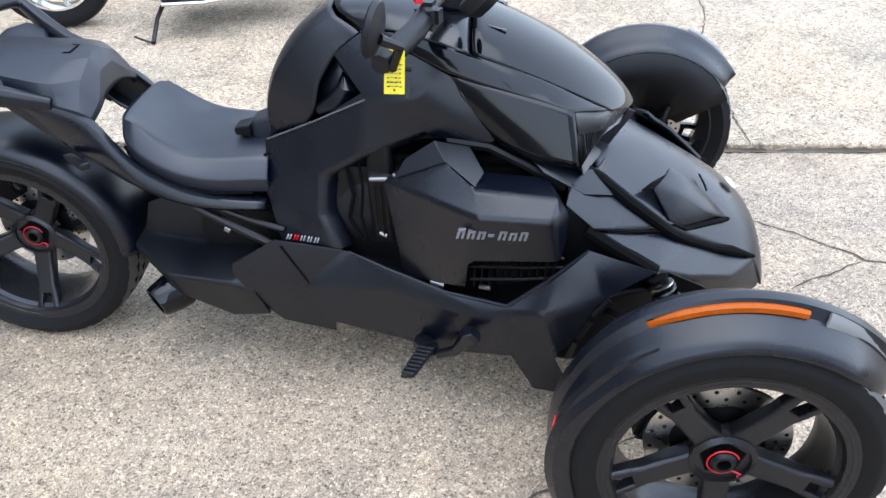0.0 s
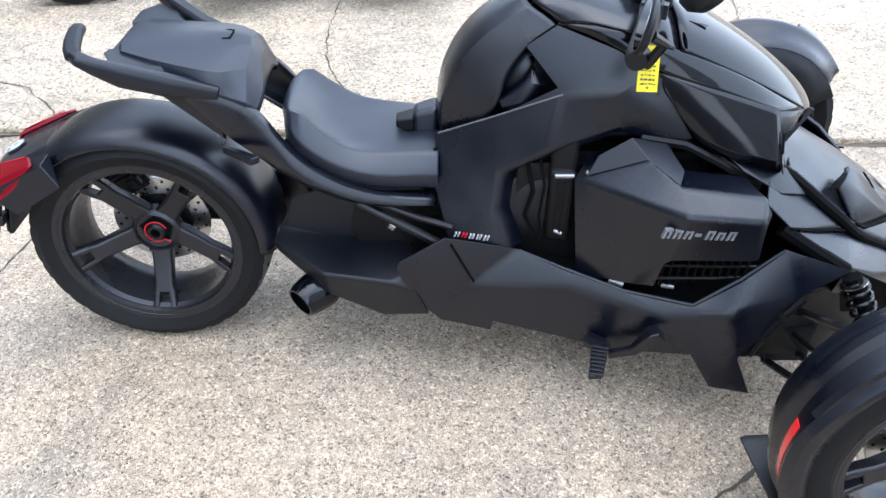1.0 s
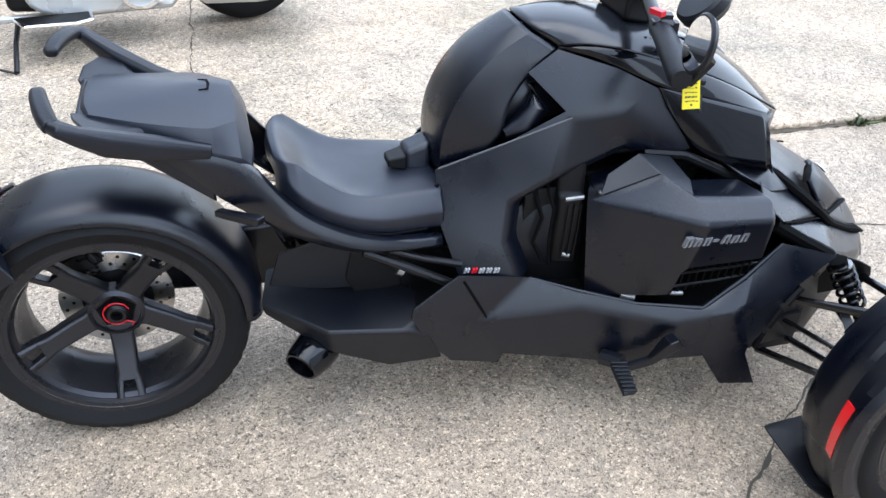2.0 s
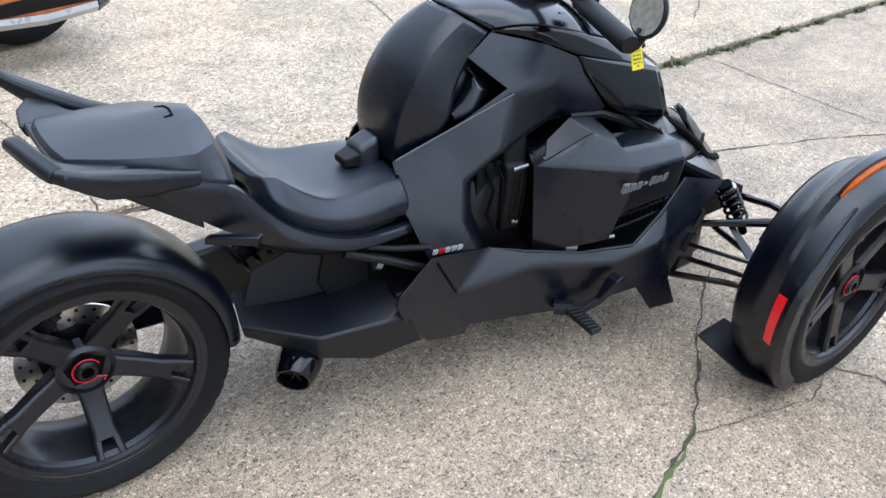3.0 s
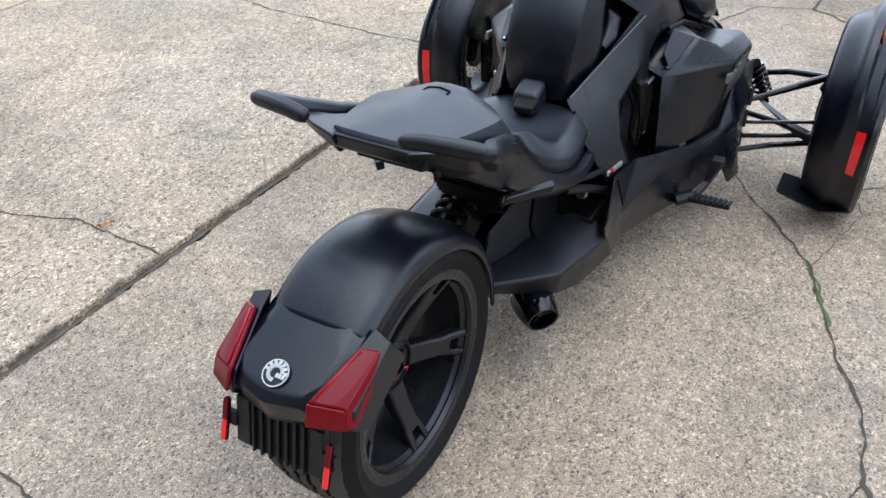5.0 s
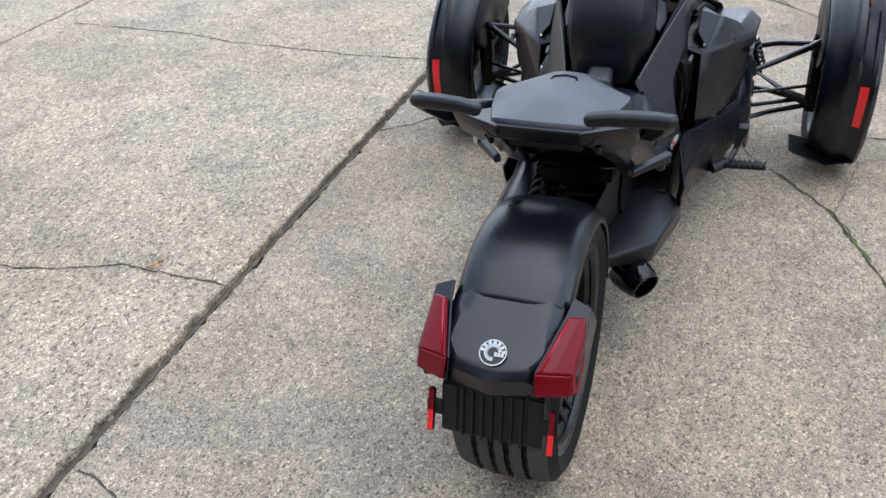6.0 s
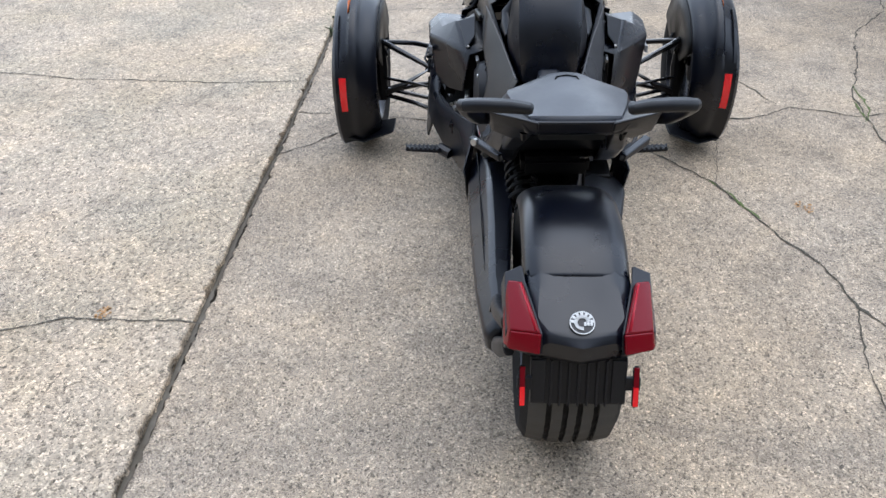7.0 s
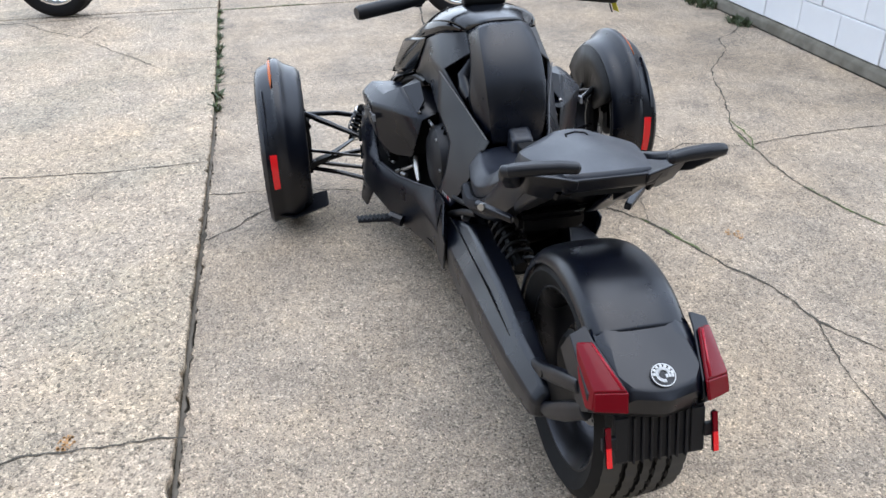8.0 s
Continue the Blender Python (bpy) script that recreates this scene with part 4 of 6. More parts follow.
for s in BOTH:
    tuck = [(x, w - 0.014, z - 0.002) for x, w, z in SEAM]
    part("side_cowl", rows_mesh([tuck, SEAM, [tuple((a + b) / 2 + (0.004 if k else 0) for k, (a, b) in enumerate(zip(p, q))) for p, q in zip(SEAM, FOLD)], FOLD], s, (0, 1, 0.6), (30, 0.8)), GLOSS, bike, "gloss black upper side cowl", thick=0.004, sub=2, angle=60)
    part("side_cowl", rows_mesh([FOLD[3:], MID, LOW], s, (0, 1, 0), (50, 0.6)), GLOSS, bike, "gloss black side cowl under a soft fold", thick=0.004, sub=2, angle=60)
    part("headlight", cage([(1.396, 0.213, 0.730), (1.520, 0.070, 0.676), (1.494, 0.084, 0.645), (1.404, 0.232, 0.690), (1.472, 0.146, 0.704), (1.458, 0.158, 0.664)], [(0, 4, 5, 3), (4, 1, 2, 5)], s, (1, 0, 0)), LENS, bike, "clear wedge-shaped headlight lens", thick=0.004)
    part("grille", cage([(1.402, 0.232, 0.692), (1.484, 0.084, 0.646), (1.455, 0.09, 0.605), (1.410, 0.254, 0.630)], [(0, 1, 2, 3)], s, (1, 0, 0)), DARK, bike, thick=0.004)
    part("cowl_frame", cage([(1.411, 0.256, 0.632), (1.455, 0.09, 0.605), (1.505, 0.082, 0.645), (1.522, 0.066, 0.672), (1.540, 0.062, 0.664), (1.480, 0.09, 0.590), (1.415, 0.262, 0.614)], [(0, 1, 5, 6), (1, 2, 3, 4, 5)], s, (1, 0, 0)), MATTE, bike, "matte frame below the headlight", thick=0.004, bevel=0.002)
    gb = bmesh.new()
    for i in range(9):
        t = (i + 0.5) / 9
        p = Vector((1.404, s * 0.224, 0.690)).lerp(Vector((1.482, s * 0.080, 0.643)), t)
        q = Vector((1.415, s * 0.228, 0.640)).lerp(Vector((1.455, s * 0.09, 0.605)), t)
        tube([p + Vector((0.004, 0, 0)), q + Vector((0.004, 0, 0))], 0.0025, 5, gb)
    part("grille_bars", gb, MATTE, bike)
    part("cowl_lip", cage([(1.300, 0.222, 0.640), (1.415, 0.238, 0.612), (1.452, 0.205, 0.602), (1.483, 0.246, 0.556), (1.42, 0.268, 0.570), (1.335, 0.262, 0.618), (1.49, 0.09, 0.585), (1.50, 0.09, 0.565)],
                      [(0, 1, 4, 5), (1, 2, 3, 4), (2, 6, 7, 3)], s, (0, 1, 1)), MATTE, bike, "matte lip below the gloss cowl", thick=0.005, bevel=0.003)
    part("frame_tube", tube([(1.13, s * 0.19, 0.655), (1.22, s * 0.205, 0.648), (1.30, s * 0.225, 0.615), (1.38, s * 0.24, 0.570)], 0.011, 8), DARK, bike)
    # vent in the console
    vb = bmesh.new()
    for i in range(5):
        for j in range(5 - i // 2):
            box(vb, (1.128 + 0.011 * j + 0.003 * i, s * (0.116 + 0.008 * i), 0.8795 - 0.0062 * i - 0.0032 * j), (0.005, 0.004, 0.004), Matrix.Rotation(radians(40 * s), 4, "X"))
    part("vent", vb, VOID, bike, "small honeycomb vent")
    lt = bmesh.new()
    box(lt, (1.235, s * 0.090, 0.8655), (0.04, 0.005, 0.003), Matrix.Rotation(radians(15), 4, "Y") @ Matrix.Rotation(radians(30 * s), 4, "X"))
    part("badge", lt, GREY_P, bike, "faint grey badge strip")

# --- side frame: the Y-shaped panel ---
YV = [(0.700, 0.090, 0.606), (0.835, 0.130, 0.672), (0.960, 0.178, 0.743), (0.946, 0.099, 0.860), (1.060, 0.154, 0.832), (1.140, 0.182, 0.796), (1.230, 0.207, 0.664), (1.205, 0.198, 0.652),
      (1.085, 0.190, 0.666), (0.935, 0.192, 0.612), (0.845, 0.180, 0.556), (0.838, 0.193, 0.47), (0.870, 0.212, 0.384), (0.735, 0.198, 0.390), (0.702, 0.145, 0.50), (0.885, 0.101, 0.816), (1.06, 0.186, 0.755), (0.79, 0.185, 0.53), (0.955, 0.168, 0.600), (0.874, 0.156, 0.552), (0.869, 0.168, 0.47), (0.900, 0.190, 0.386), (1.090, 0.176, 0.660)]
YF = [(14, 13, 12, 11), (0, 14, 11, 10), (0, 10, 9, 1), (1, 9, 2), (2, 9, 8), (2, 8, 16), (16, 8, 7, 6), (16, 6, 5), (2, 16, 5, 4), (15, 2, 4, 3), (9, 10, 19, 18), (10, 11, 20, 19), (11, 12, 21, 20), (8, 9, 18, 22)]
for s in BOTH:
    even(part("side_panel", crisp(YV, YF, s, (0, 1, 0.2), 16, 0.020, 5), SATIN, bike, "satin black Y-shaped side panel", thick=0.007, angle=60))
    part("panel_edge", tube([(0.706, s * 0.094, 0.610), (0.835, s * 0.133, 0.675), (0.958, s * 0.180, 0.745)], 0.0022, 6), EDGE, bike)
    # pocket behind the triangular opening
    part("pocket", cage([(0.78, 0.085, 0.64), (0.97, 0.11, 0.73), (0.95, 0.075, 0.87), (0.86, 0.07, 0.82)], [(0, 1, 2, 3)], s, (0, 1, 0)), MATTE, bike, thick=0.004)
    part("pocket_horn", tube([(0.84, s * 0.112, 0.69), (0.88, s * 0.112, 0.705), (0.91, s * 0.108, 0.74), (0.90, s * 0.09, 0.79)], [0.012, 0.026, 0.026, 0.01], 14), SATIN, bike)

BV = [(0.622, 0.247, 0.362), (0.724, 0.222, 0.414), (0.893, 0.214, 0.381), (0.99, 0.250, 0.358), (1.12, 0.300, 0.335), (1.263, 0.346, 0.333), (1.35, 0.348, 0.405), (1.43, 0.340, 0.478), (1.567, 0.362, 0.441),
      (1.455, 0.385, 0.383), (1.395, 0.392, 0.263), (1.362, 0.396, 0.235), (1.412, 0.405, 0.128), (1.323, 0.396, 0.138), (1.272, 0.375, 0.215), (1.11, 0.312, 0.172), (0.99, 0.264, 0.170), (0.843, 0.224, 0.178),
      (0.838, 0.215, 0.143), (0.718, 0.228, 0.185), (0.655, 0.238, 0.255), (0.618, 0.242, 0.335), (0.80, 0.229, 0.300), (1.0, 0.268, 0.320), (1.2, 0.346, 0.298), (1.33, 0.383, 0.335)]
BF = [(0, 1, 22, 21), (21, 22, 19, 20), (22, 17, 18, 19), (1, 2, 22), (2, 3, 23, 22), (22, 23, 16, 17), (3, 4, 24, 23), (4, 5, 24), (23, 24, 15, 16), (24, 14, 15), (5, 6, 25, 24), (6, 7, 9, 25), (7, 8, 9), (25, 9, 10), (25, 10, 11), (24, 25, 11, 14), (14, 11, 12, 13)]
for s in BOTH:
    even(part("belly_panel", crisp(BV, BF, s, (0, 1, 0), 16, 0.014, 5), SATIN, bike, "satin black lower side panel", thick=0.007, angle=60))
    part("panel_seam", tube([(0.737, s * 0.2235, 0.400), (0.778, s * 0.2265, 0.325), (0.812, s * 0.2275, 0.262), (0.845, s * 0.2260, 0.205), (0.905, s * 0.2385, 0.200)], 0.0034, 6), VOID, bike)
    part("bay_rim", tube([(x, s * (w - 0.003), z - 0.002) for x, w, z in BV[2:8]], [0.003, 0.005, 0.005, 0.006, 0.007, 0.004], 8), SATIN, bike)
    sb = bmesh.new()
    for (x0, z0, x1, z1) in ((1.455, 0.345, 1.485, 0.385), (1.425, 0.285, 1.45, 0.33), (1.405, 0.23, 1.42, 0.27)):
        tube([(x0 - 0.01, s * 0.389, z0), (x1 - 0.01, s * 0.386, z1)], 0.008, 6, sb)
    part("side_vent", sb, DARK, bike, "dark slots in the panel edge")
# keel between the two lower panels
part("keel", loft([[(0.64, -0.2, 0.33), (0.64, 0.2, 0.33), (0.68, 0.2, 0.19), (0.68, -0.2, 0.19)], [(0.9, -0.2, 0.34), (0.9, 0.2, 0.34), (0.9, 0.2, 0.15), (0.9, -0.2, 0.15)], [(1.25, -0.32, 0.30), (1.25, 0.32, 0.30), (1.25, 0.30, 0.16), (1.25, -0.30, 0.16)], [(1.42, -0.365, 0.36), (1.42, 0.365, 0.36), (1.40, 0.36, 0.19), (1.40, -0.36, 0.19)], [(1.60, -0.30, 0.37), (1.60, 0.30, 0.37), (1.58, 0.33, 0.19), (1.58, -0.33, 0.19)], [(1.79, -0.19, 0.31), (1.79, 0.19, 0.31), (1.77, 0.20, 0.19), (1.77, -0.20, 0.19)]]), DARK, bike, "dark underbody", bevel=0.01)

# --- front hood ---
HOOD = [
    [(1.40, 0, 0.635), (1.43, 0.13, 0.618), (1.455, 0.215, 0.583)],
    [(1.50, 0, 0.602), (1.515, 0.135, 0.584), (1.517, 0.240, 0.540)],
    [(1.61, 0, 0.560), (1.605, 0.140, 0.536), (1.577, 0.247, 0.494)],
    [(1.71, 0, 0.506), (1.695, 0.132, 0.480), (1.641, 0.235, 0.442)],
    [(1.800, 0, 0.448), (1.775, 0.130, 0.432), (1.715, 0.212, 0.404)],
    [(1.868, 0, 0.364), (1.859, 0.115, 0.358), (1.828, 0.165, 0.347)],
    [(1.884, 0, 0.270), (1.874, 0.110, 0.270), (1.856, 0.165, 0.270)],
]
hood = part("front_hood", rows_mesh(HOOD, 0, (1, 0, 1), (60, 0.7)), SATIN, bike, "satin black sloping front hood", thick=0.005, sub=2)
eb = lathe([(0.0005, -0.003), (0.017, -0.003), (0.019, 0.001), (0.0005, 0.001)], 24)
place(part("emblem", eb, WHITE_P, hood, "round white emblem"), Matrix.Translation((1.792, 0.0, 0.449)) @ Vector((0.68, 0, 0.73)).to_track_quat("-Y", "X").to_matrix().to_4x4())
for s in BOTH:
    even(part("hood_strake", crisp([(1.455, 0.217, 0.581), (1.517, 0.242, 0.538), (1.577, 0.249, 0.492), (1.598, 0.249, 0.470), (1.440, 0.310, 0.514), (1.381, 0.305, 0.568), (1.40, 0.235, 0.60)],
                                   [(0, 6, 5), (0, 5, 4), (0, 4, 1), (1, 4, 2), (2, 4, 3)], s, (0, 1, 1), 30, 0.004), SATIN, bike, "satin black upper nose side panel", thick=0.006, angle=70))
    even(part("hood_strake", crisp([(1.441, 0.309, 0.510), (1.599, 0.247, 0.467), (1.641, 0.237, 0.440), (1.713, 0.214, 0.402), (1.823, 0.167, 0.345), (1.852, 0.167, 0.27), (1.57, 0.345, 0.433), (1.653, 0.31, 0.392), (1.756, 0.245, 0.345), (1.57, 0.315, 0.35), (1.66, 0.275, 0.29), (1.76, 0.22, 0.25)],
                                   [(0, 6, 1), (1, 6, 2), (2, 6, 7), (2, 7, 3), (3, 7, 8), (3, 8, 4), (4, 8, 5), (6, 9, 10, 7), (7, 10, 11, 8), (8, 11, 5)], s, (0, 1, 1), 24, 0.012), SATIN, bike, "satin black nose side panel", thick=0.006, angle=70))
    part("hood_trim", tube([(1.425, s * 0.212, 0.606), (1.455, s * 0.219, 0.586), (1.517, s * 0.244, 0.541), (1.577, s * 0.250, 0.494), (1.612, s * 0.246, 0.464), (1.645, s * 0.236, 0.441), (1.715, s * 0.213, 0.404), (1.76, s * 0.194, 0.386), (1.826, s * 0.166, 0.350)], [0.007, 0.012, 0.013, 0.013, 0.012, 0.010, 0.009, 0.012, 0.004], 8), VOID, bike, "dark trim channel along the hood")
    # low scoop: a black sheet as the mouth's shade, a raised lip and a slot behind it
    part("scoop", cage([(1.545, 0.216, 0.553), (1.568, 0.184, 0.5525), (1.598, 0.148, 0.546), (1.612, 0.134, 0.542), (1.618, 0.131, 0.560), (1.608, 0.155, 0.560), (1.592, 0.181, 0.557), (1.573, 0.204, 0.549)], [(0, 1, 6, 7), (1, 2, 5, 6), (2, 3, 4, 5)], s, (-1, 0, 0.5)), VOID, bike, "black sheet as the shade of the scoop mouth", thick=0.003)
    sv = [(1.575, 0.204, 0.549), (1.594, 0.181, 0.558), (1.610, 0.155, 0.562), (1.619, 0.130, 0.561), (1.662, 0.127, 0.532), (1.720, 0.130, 0.477), (1.756, 0.139, 0.438), (1.650, 0.211, 0.452), (1.612, 0.226, 0.484), (1.655, 0.176, 0.512), (1.70, 0.165, 0.474)]
    even(part("scoop_blade", crisp(sv, [(0, 1, 9, 8), (1, 2, 9), (2, 3, 4, 9), (9, 4, 5, 10), (10, 5, 6), (8, 9, 10, 7), (7, 10, 6)], s, (0, 0, 1), 12, 0.006), SATIN, bike, "low raised scoop fairing", thick=0.012, angle=60))
    part("hood_slot", tube([(1.622, s * 0.228, 0.474), (1.650, s * 0.213, 0.453), (1.70, s * 0.177, 0.444), (1.757, s * 0.140, 0.435), (1.763, s * 0.136, 0.432)], [0.003, 0.006, 0.007, 0.006, 0.003], 6), VOID, bike)
    part("hood_seam", tube([(1.700, s * 0.060, 0.505), (1.708, s * 0.082, 0.494), (1.712, s * 0.100, 0.485)], 0.0025, 5), VOID, bike)
    part("side_seam", tube([(1.440, s * 0.313, 0.514), (1.52, s * 0.285, 0.492), (1.598, s * 0.2505, 0.470)], 0.003, 6), VOID, bike)
    # black tube in place of the shade inside the gap
    part("gap_filler", tube([(1.425, s * 0.30, 0.505), (1.50, s * 0.318, 0.462), (1.572, s * 0.336, 0.424)], 0.016, 8), VOID, bike)

# --- engine bay ---
for nm, c, sz in (("crankcase", (1.30, 0, 0.40), (0.16, 0.46, 0.26)), ("gearbox", (0.86, 0, 0.46), (0.14, 0.24, 0.26))):
    eng = bmesh.new()
    box(eng, c, sz)
    bmesh.ops.bevel(eng, geom=eng.edges[:], offset=0.02, segments=2, affect="EDGES")
    part(nm, eng, DARK, bike)
eng = bmesh.new()
box(eng, (1.08, 0, 0.42), (0.44, 0.34, 0.36))
bmesh.ops.bevel(eng, geom=eng.edges[:], offset=0.02, segments=2, affect="EDGES")
part("engine", eng, DARK, bike, "dark engine block")
for s in BOTH:
    # round clutch or drive cover toward the rear
    cv = lathe([(0.0005, -0.03), (0.075, -0.028), (0.105, -0.012), (0.112, 0.02), (0.0005, 0.02)], 40)
    place(part("drive_cover", cv, GRAIN, bike, "round black drive cover"), pose(0.95, 0.188 if s > 0 else -0.145, 0.46, 0, 0, 0 if s < 0 else 180))
    for k in range(6):
        a = 2 * math.pi * k / 6
        p0 = Vector((0.95 + 0.095 * math.cos(a), 0.193 if s > 0 else -0.15, 0.46 + 0.095 * math.sin(a)))
        part("bolt", tube([p0, p0 + Vector((0, s * 0.014, 0))], 0.006, 8), STEEL, bike, "small steel bolt" if k == 0 else "")
    if s < 0:
        can = part("canister", loft([[(0.948, s * 0.155, z), (0.948, s * (0.186 + q), z), (0.962, s * (0.195 + q), z), (0.996, s * (0.201 + q), z), (1.006, s * (0.195 + q), z), (1.006, s * 0.155, z)] for z, q in ((0.395, -0.004), (0.50, 0.006), (0.565, 0.006), (0.575, -0.006), (0.652, -0.012))]), DARK, bike, "flat black plastic canister", bevel=0.005)
        rb = bmesh.new()
        for k in range(3):
            tube([(0.965 + 0.014 * k, s * 0.205, 0.42), (0.965 + 0.014 * k, s * 0.2095, 0.49), (0.965 + 0.014 * k, s * 0.2095, 0.555)], 0.0022, 5, rb)
        part("rib", rb, DARK, can)
    wires = bmesh.new()
    tube([(0.90, s * 0.17, 0.58), (0.915, s * 0.19, 0.52), (0.90, s * 0.19, 0.46), (0.925, s * 0.20, 0.41)], 0.005, 8, wires)
    tube([(0.925, s * 0.16, 0.60), (0.938, s * 0.195, 0.54), (0.93, s * 0.205, 0.47), (0.94, s * 0.20, 0.40)], 0.0035, 8, wires)
    tube([(1.03, s * 0.17, 0.655), (1.10, s * 0.185, 0.662), (1.16, s * 0.18, 0.668)], 0.0045, 8, wires)
    part("wiring", wires, VOID, bike, "black wires and hoses")
    for p0, p1, r in (((0.957, 0.203, 0.568), (0.997, 0.207, 0.571), 0.0055), ((0.968, 0.200, 0.425), (0.985, 0.204, 0.42), 0.005), ((1.09, 0.275, 0.348), (1.12, 0.285, 0.342), 0.008), ((1.075, 0.17, 0.662), (1.14, 0.175, 0.668), 0.0035), ((1.015, 0.235, 0.600), (1.022, 0.238, 0.59), 0.004), ((1.20, 0.30, 0.352), (1.225, 0.31, 0.355), 0.006)):
        part("clamp", tube([(p0[0], s * p0[1], p0[2]), (p1[0], s * p1[1], p1[2])], r, 8), DULL, bike, "dull steel clamp")
    for k in range(11):
        pl = bmesh.new()
        prism([(1.185 + 0.017 * k, 0.365 + 0.004 * k), (1.190 + 0.017 * k, 0.365 + 0.004 * k), (1.194 + 0.017 * k, 0.450), (1.189 + 0.017 * k, 0.450)], "y", s * 0.285, s * (0.318 + 0.002 * k), pl)
        part("grille_slat", pl, VOID, bike)
    for z0, z1 in ((0.385, 0.405), (0.420, 0.432), (0.450, 0.455)):
        part("grille_bar", tube([(1.180, s * 0.318, z0), (1.290, s * 0.330, (z0 + z1) / 2), (1.380, s * 0.335, z1)], 0.0035, 6), DARK, bike)
    AIR = [(1.014, 0.248, 0.588), (1.10, 0.312, 0.580), (1.20, 0.372, 0.574), (1.352, 0.384, 0.572), (1.132, 0.274, 0.646), (1.192, 0.318, 0.611), (1.368, 0.344, 0.602),
           (1.022, 0.234, 0.332), (1.11, 0.297, 0.358), (1.168, 0.340, 0.380), (1.178, 0.356, 0.460), (1.368, 0.364, 0.466), (1.19, 0.23, 0.604), (1.345, 0.25, 0.600), (1.385, 0.33, 0.56), (1.385, 0.30, 0.48), (1.035, 0.15, 0.592), (1.040, 0.15, 0.36), (1.15, 0.17, 0.636)]
    if s > 0:  # the cover stops higher on this side
        AIR[7], AIR[8], AIR[9], AIR[17] = (1.066, 0.258, 0.425), (1.125, 0.300, 0.412), (1.165, 0.335, 0.418), (1.075, 0.15, 0.43)
    AF = [(0, 1, 4), (1, 2, 5, 4), (2, 3, 6, 5), (0, 7, 8, 1), (1, 8, 10, 2), (8, 9, 10), (2, 10, 11, 3), (5, 6, 13, 12), (3, 14, 13, 6), (3, 11, 15, 14), (0, 4, 18, 16)]
    air = even(part("airbox_cover", crisp(AIR, AF, s, (0, 1, 0.2), 22, 0.012, 4), SATIN, bike, "faceted satin black engine cover", thick=0.006, angle=60))
    # near-black sheet set in for the dark gap behind the cover
    part("airbox_back", cage([(1.016, 0.244, 0.586), (1.022, 0.150, 0.590), (1.030, 0.150, 0.36), (1.026, 0.230, 0.336)] if s < 0 else [(1.016, 0.244, 0.586), (1.022, 0.150, 0.590), (1.078, 0.150, 0.43), (1.070, 0.252, 0.428)], [(0, 1, 2, 3)], s, (-1, 0, 0)), VOID, air, thick=0.006, bevel=0.003)
    part("airbox_cap", cage([(1.014, 0.243, 0.592), (1.040, 0.214, 0.626), (1.104, 0.214, 0.669), (1.180, 0.216, 0.656), (1.212, 0.262, 0.618), (1.194, 0.308, 0.610), (1.132, 0.268, 0.646)], [(0, 1, 2, 6), (2, 3, 4, 5, 6)], s, (0, 1, 1)), MATTE, bike, "matte upper engine cover", thick=0.006, bevel=0.004)
    for k in range(7):
        lb = bmesh.new()
        x0, hh = 1.163 + 0.0212 * k, 0.021 if k in (0, 4, 6) else 0.018
        y0 = (s * 0.360, s * (0.3695 + 0.0009 * k))
        if k == 3:
            prism([(x0 - 0.006, 0.531), (x0 + 0.006, 0.531), (x0 + 0.0075, 0.5365), (x0 - 0.0045, 0.5365)], "y", *y0, lb)
        else:
            for dx in (-0.0075, 0.0025):
                prism([(x0 + dx, 0.524), (x0 + dx + 0.0052, 0.524), (x0 + dx + 0.0052 + hh * 0.28, 0.524 + hh), (x0 + dx + hh * 0.28, 0.524 + hh)], "y", *y0, lb)
            prism([(x0 - 0.002 + hh * 0.22, 0.524 + hh * 0.76), (x0 + 0.003 + hh * 0.22, 0.524 + hh * 0.76), (x0 + 0.003 + hh * 0.28, 0.524 + hh), (x0 - 0.002 + hh * 0.28, 0.524 + hh)], "y", *y0, lb)
        part("brand_bar", lb, GREY_P, air, "slanted grey bars of the brand mark" if k == 0 else "")
    for k in range(5):
        rb = bmesh.new()
        x0, y0, hh = 0.750 + 0.0165 * k, 0.1965 + 0.0020 * k, 0.010
        for dx in (-0.006, 0.001):
            prism([(x0 + dx, 0.402 - 0.0010 * k), (x0 + dx + 0.0038, 0.402 - 0.0010 * k), (x0 + dx + 0.0080, 0.402 - 0.0010 * k + hh), (x0 + dx + 0.0042, 0.402 - 0.0010 * k + hh)], "y", s * (y0 - 0.008), s * y0, rb)
        part("model_bar", rb, RED_P if k == 1 else PALE, bike, "small red bars of the model mark" if k == 1 else "small pale bars of the model mark")

pv = bmesh.new()
box(pv, (0.67, 0.0, 0.40), (0.12, 0.24, 0.15))
box(pv, (0.60, 0.02, 0.37), (0.08, 0.16, 0.07))
bmesh.ops.bevel(pv, geom=pv.edges[:], offset=0.012, segments=2, affect="EDGES")
part("heat_wall", cage([(0.335, 0.060, 0.335), (0.360, 0.058, 0.415), (0.440, 0.075, 0.452), (0.540, 0.098, 0.455), (0.560, 0.105, 0.330), (0.440, 0.080, 0.325)], [(0, 1, 2, 5), (2, 3, 4, 5)], -1, (0, 1, 0)), GRAIN, bike, "black inner wall between tyre and exhaust", thick=0.006, bevel=0.004)
for s in BOTH:
    # made-up dark plate, keeps the bright ground from showing through the gap
    part("inner_shield", cage([(0.52, 0.10, 0.46), (0.76, 0.125, 0.42), (0.76, 0.13, 0.24), (0.56, 0.115, 0.24), (0.50, 0.10, 0.36)], [(0, 1, 2, 3, 4)], s, (0, 1, 0)), DARK, bike, "dark plate added to block the gap below the seat rail", thick=0.006, bevel=0.003)
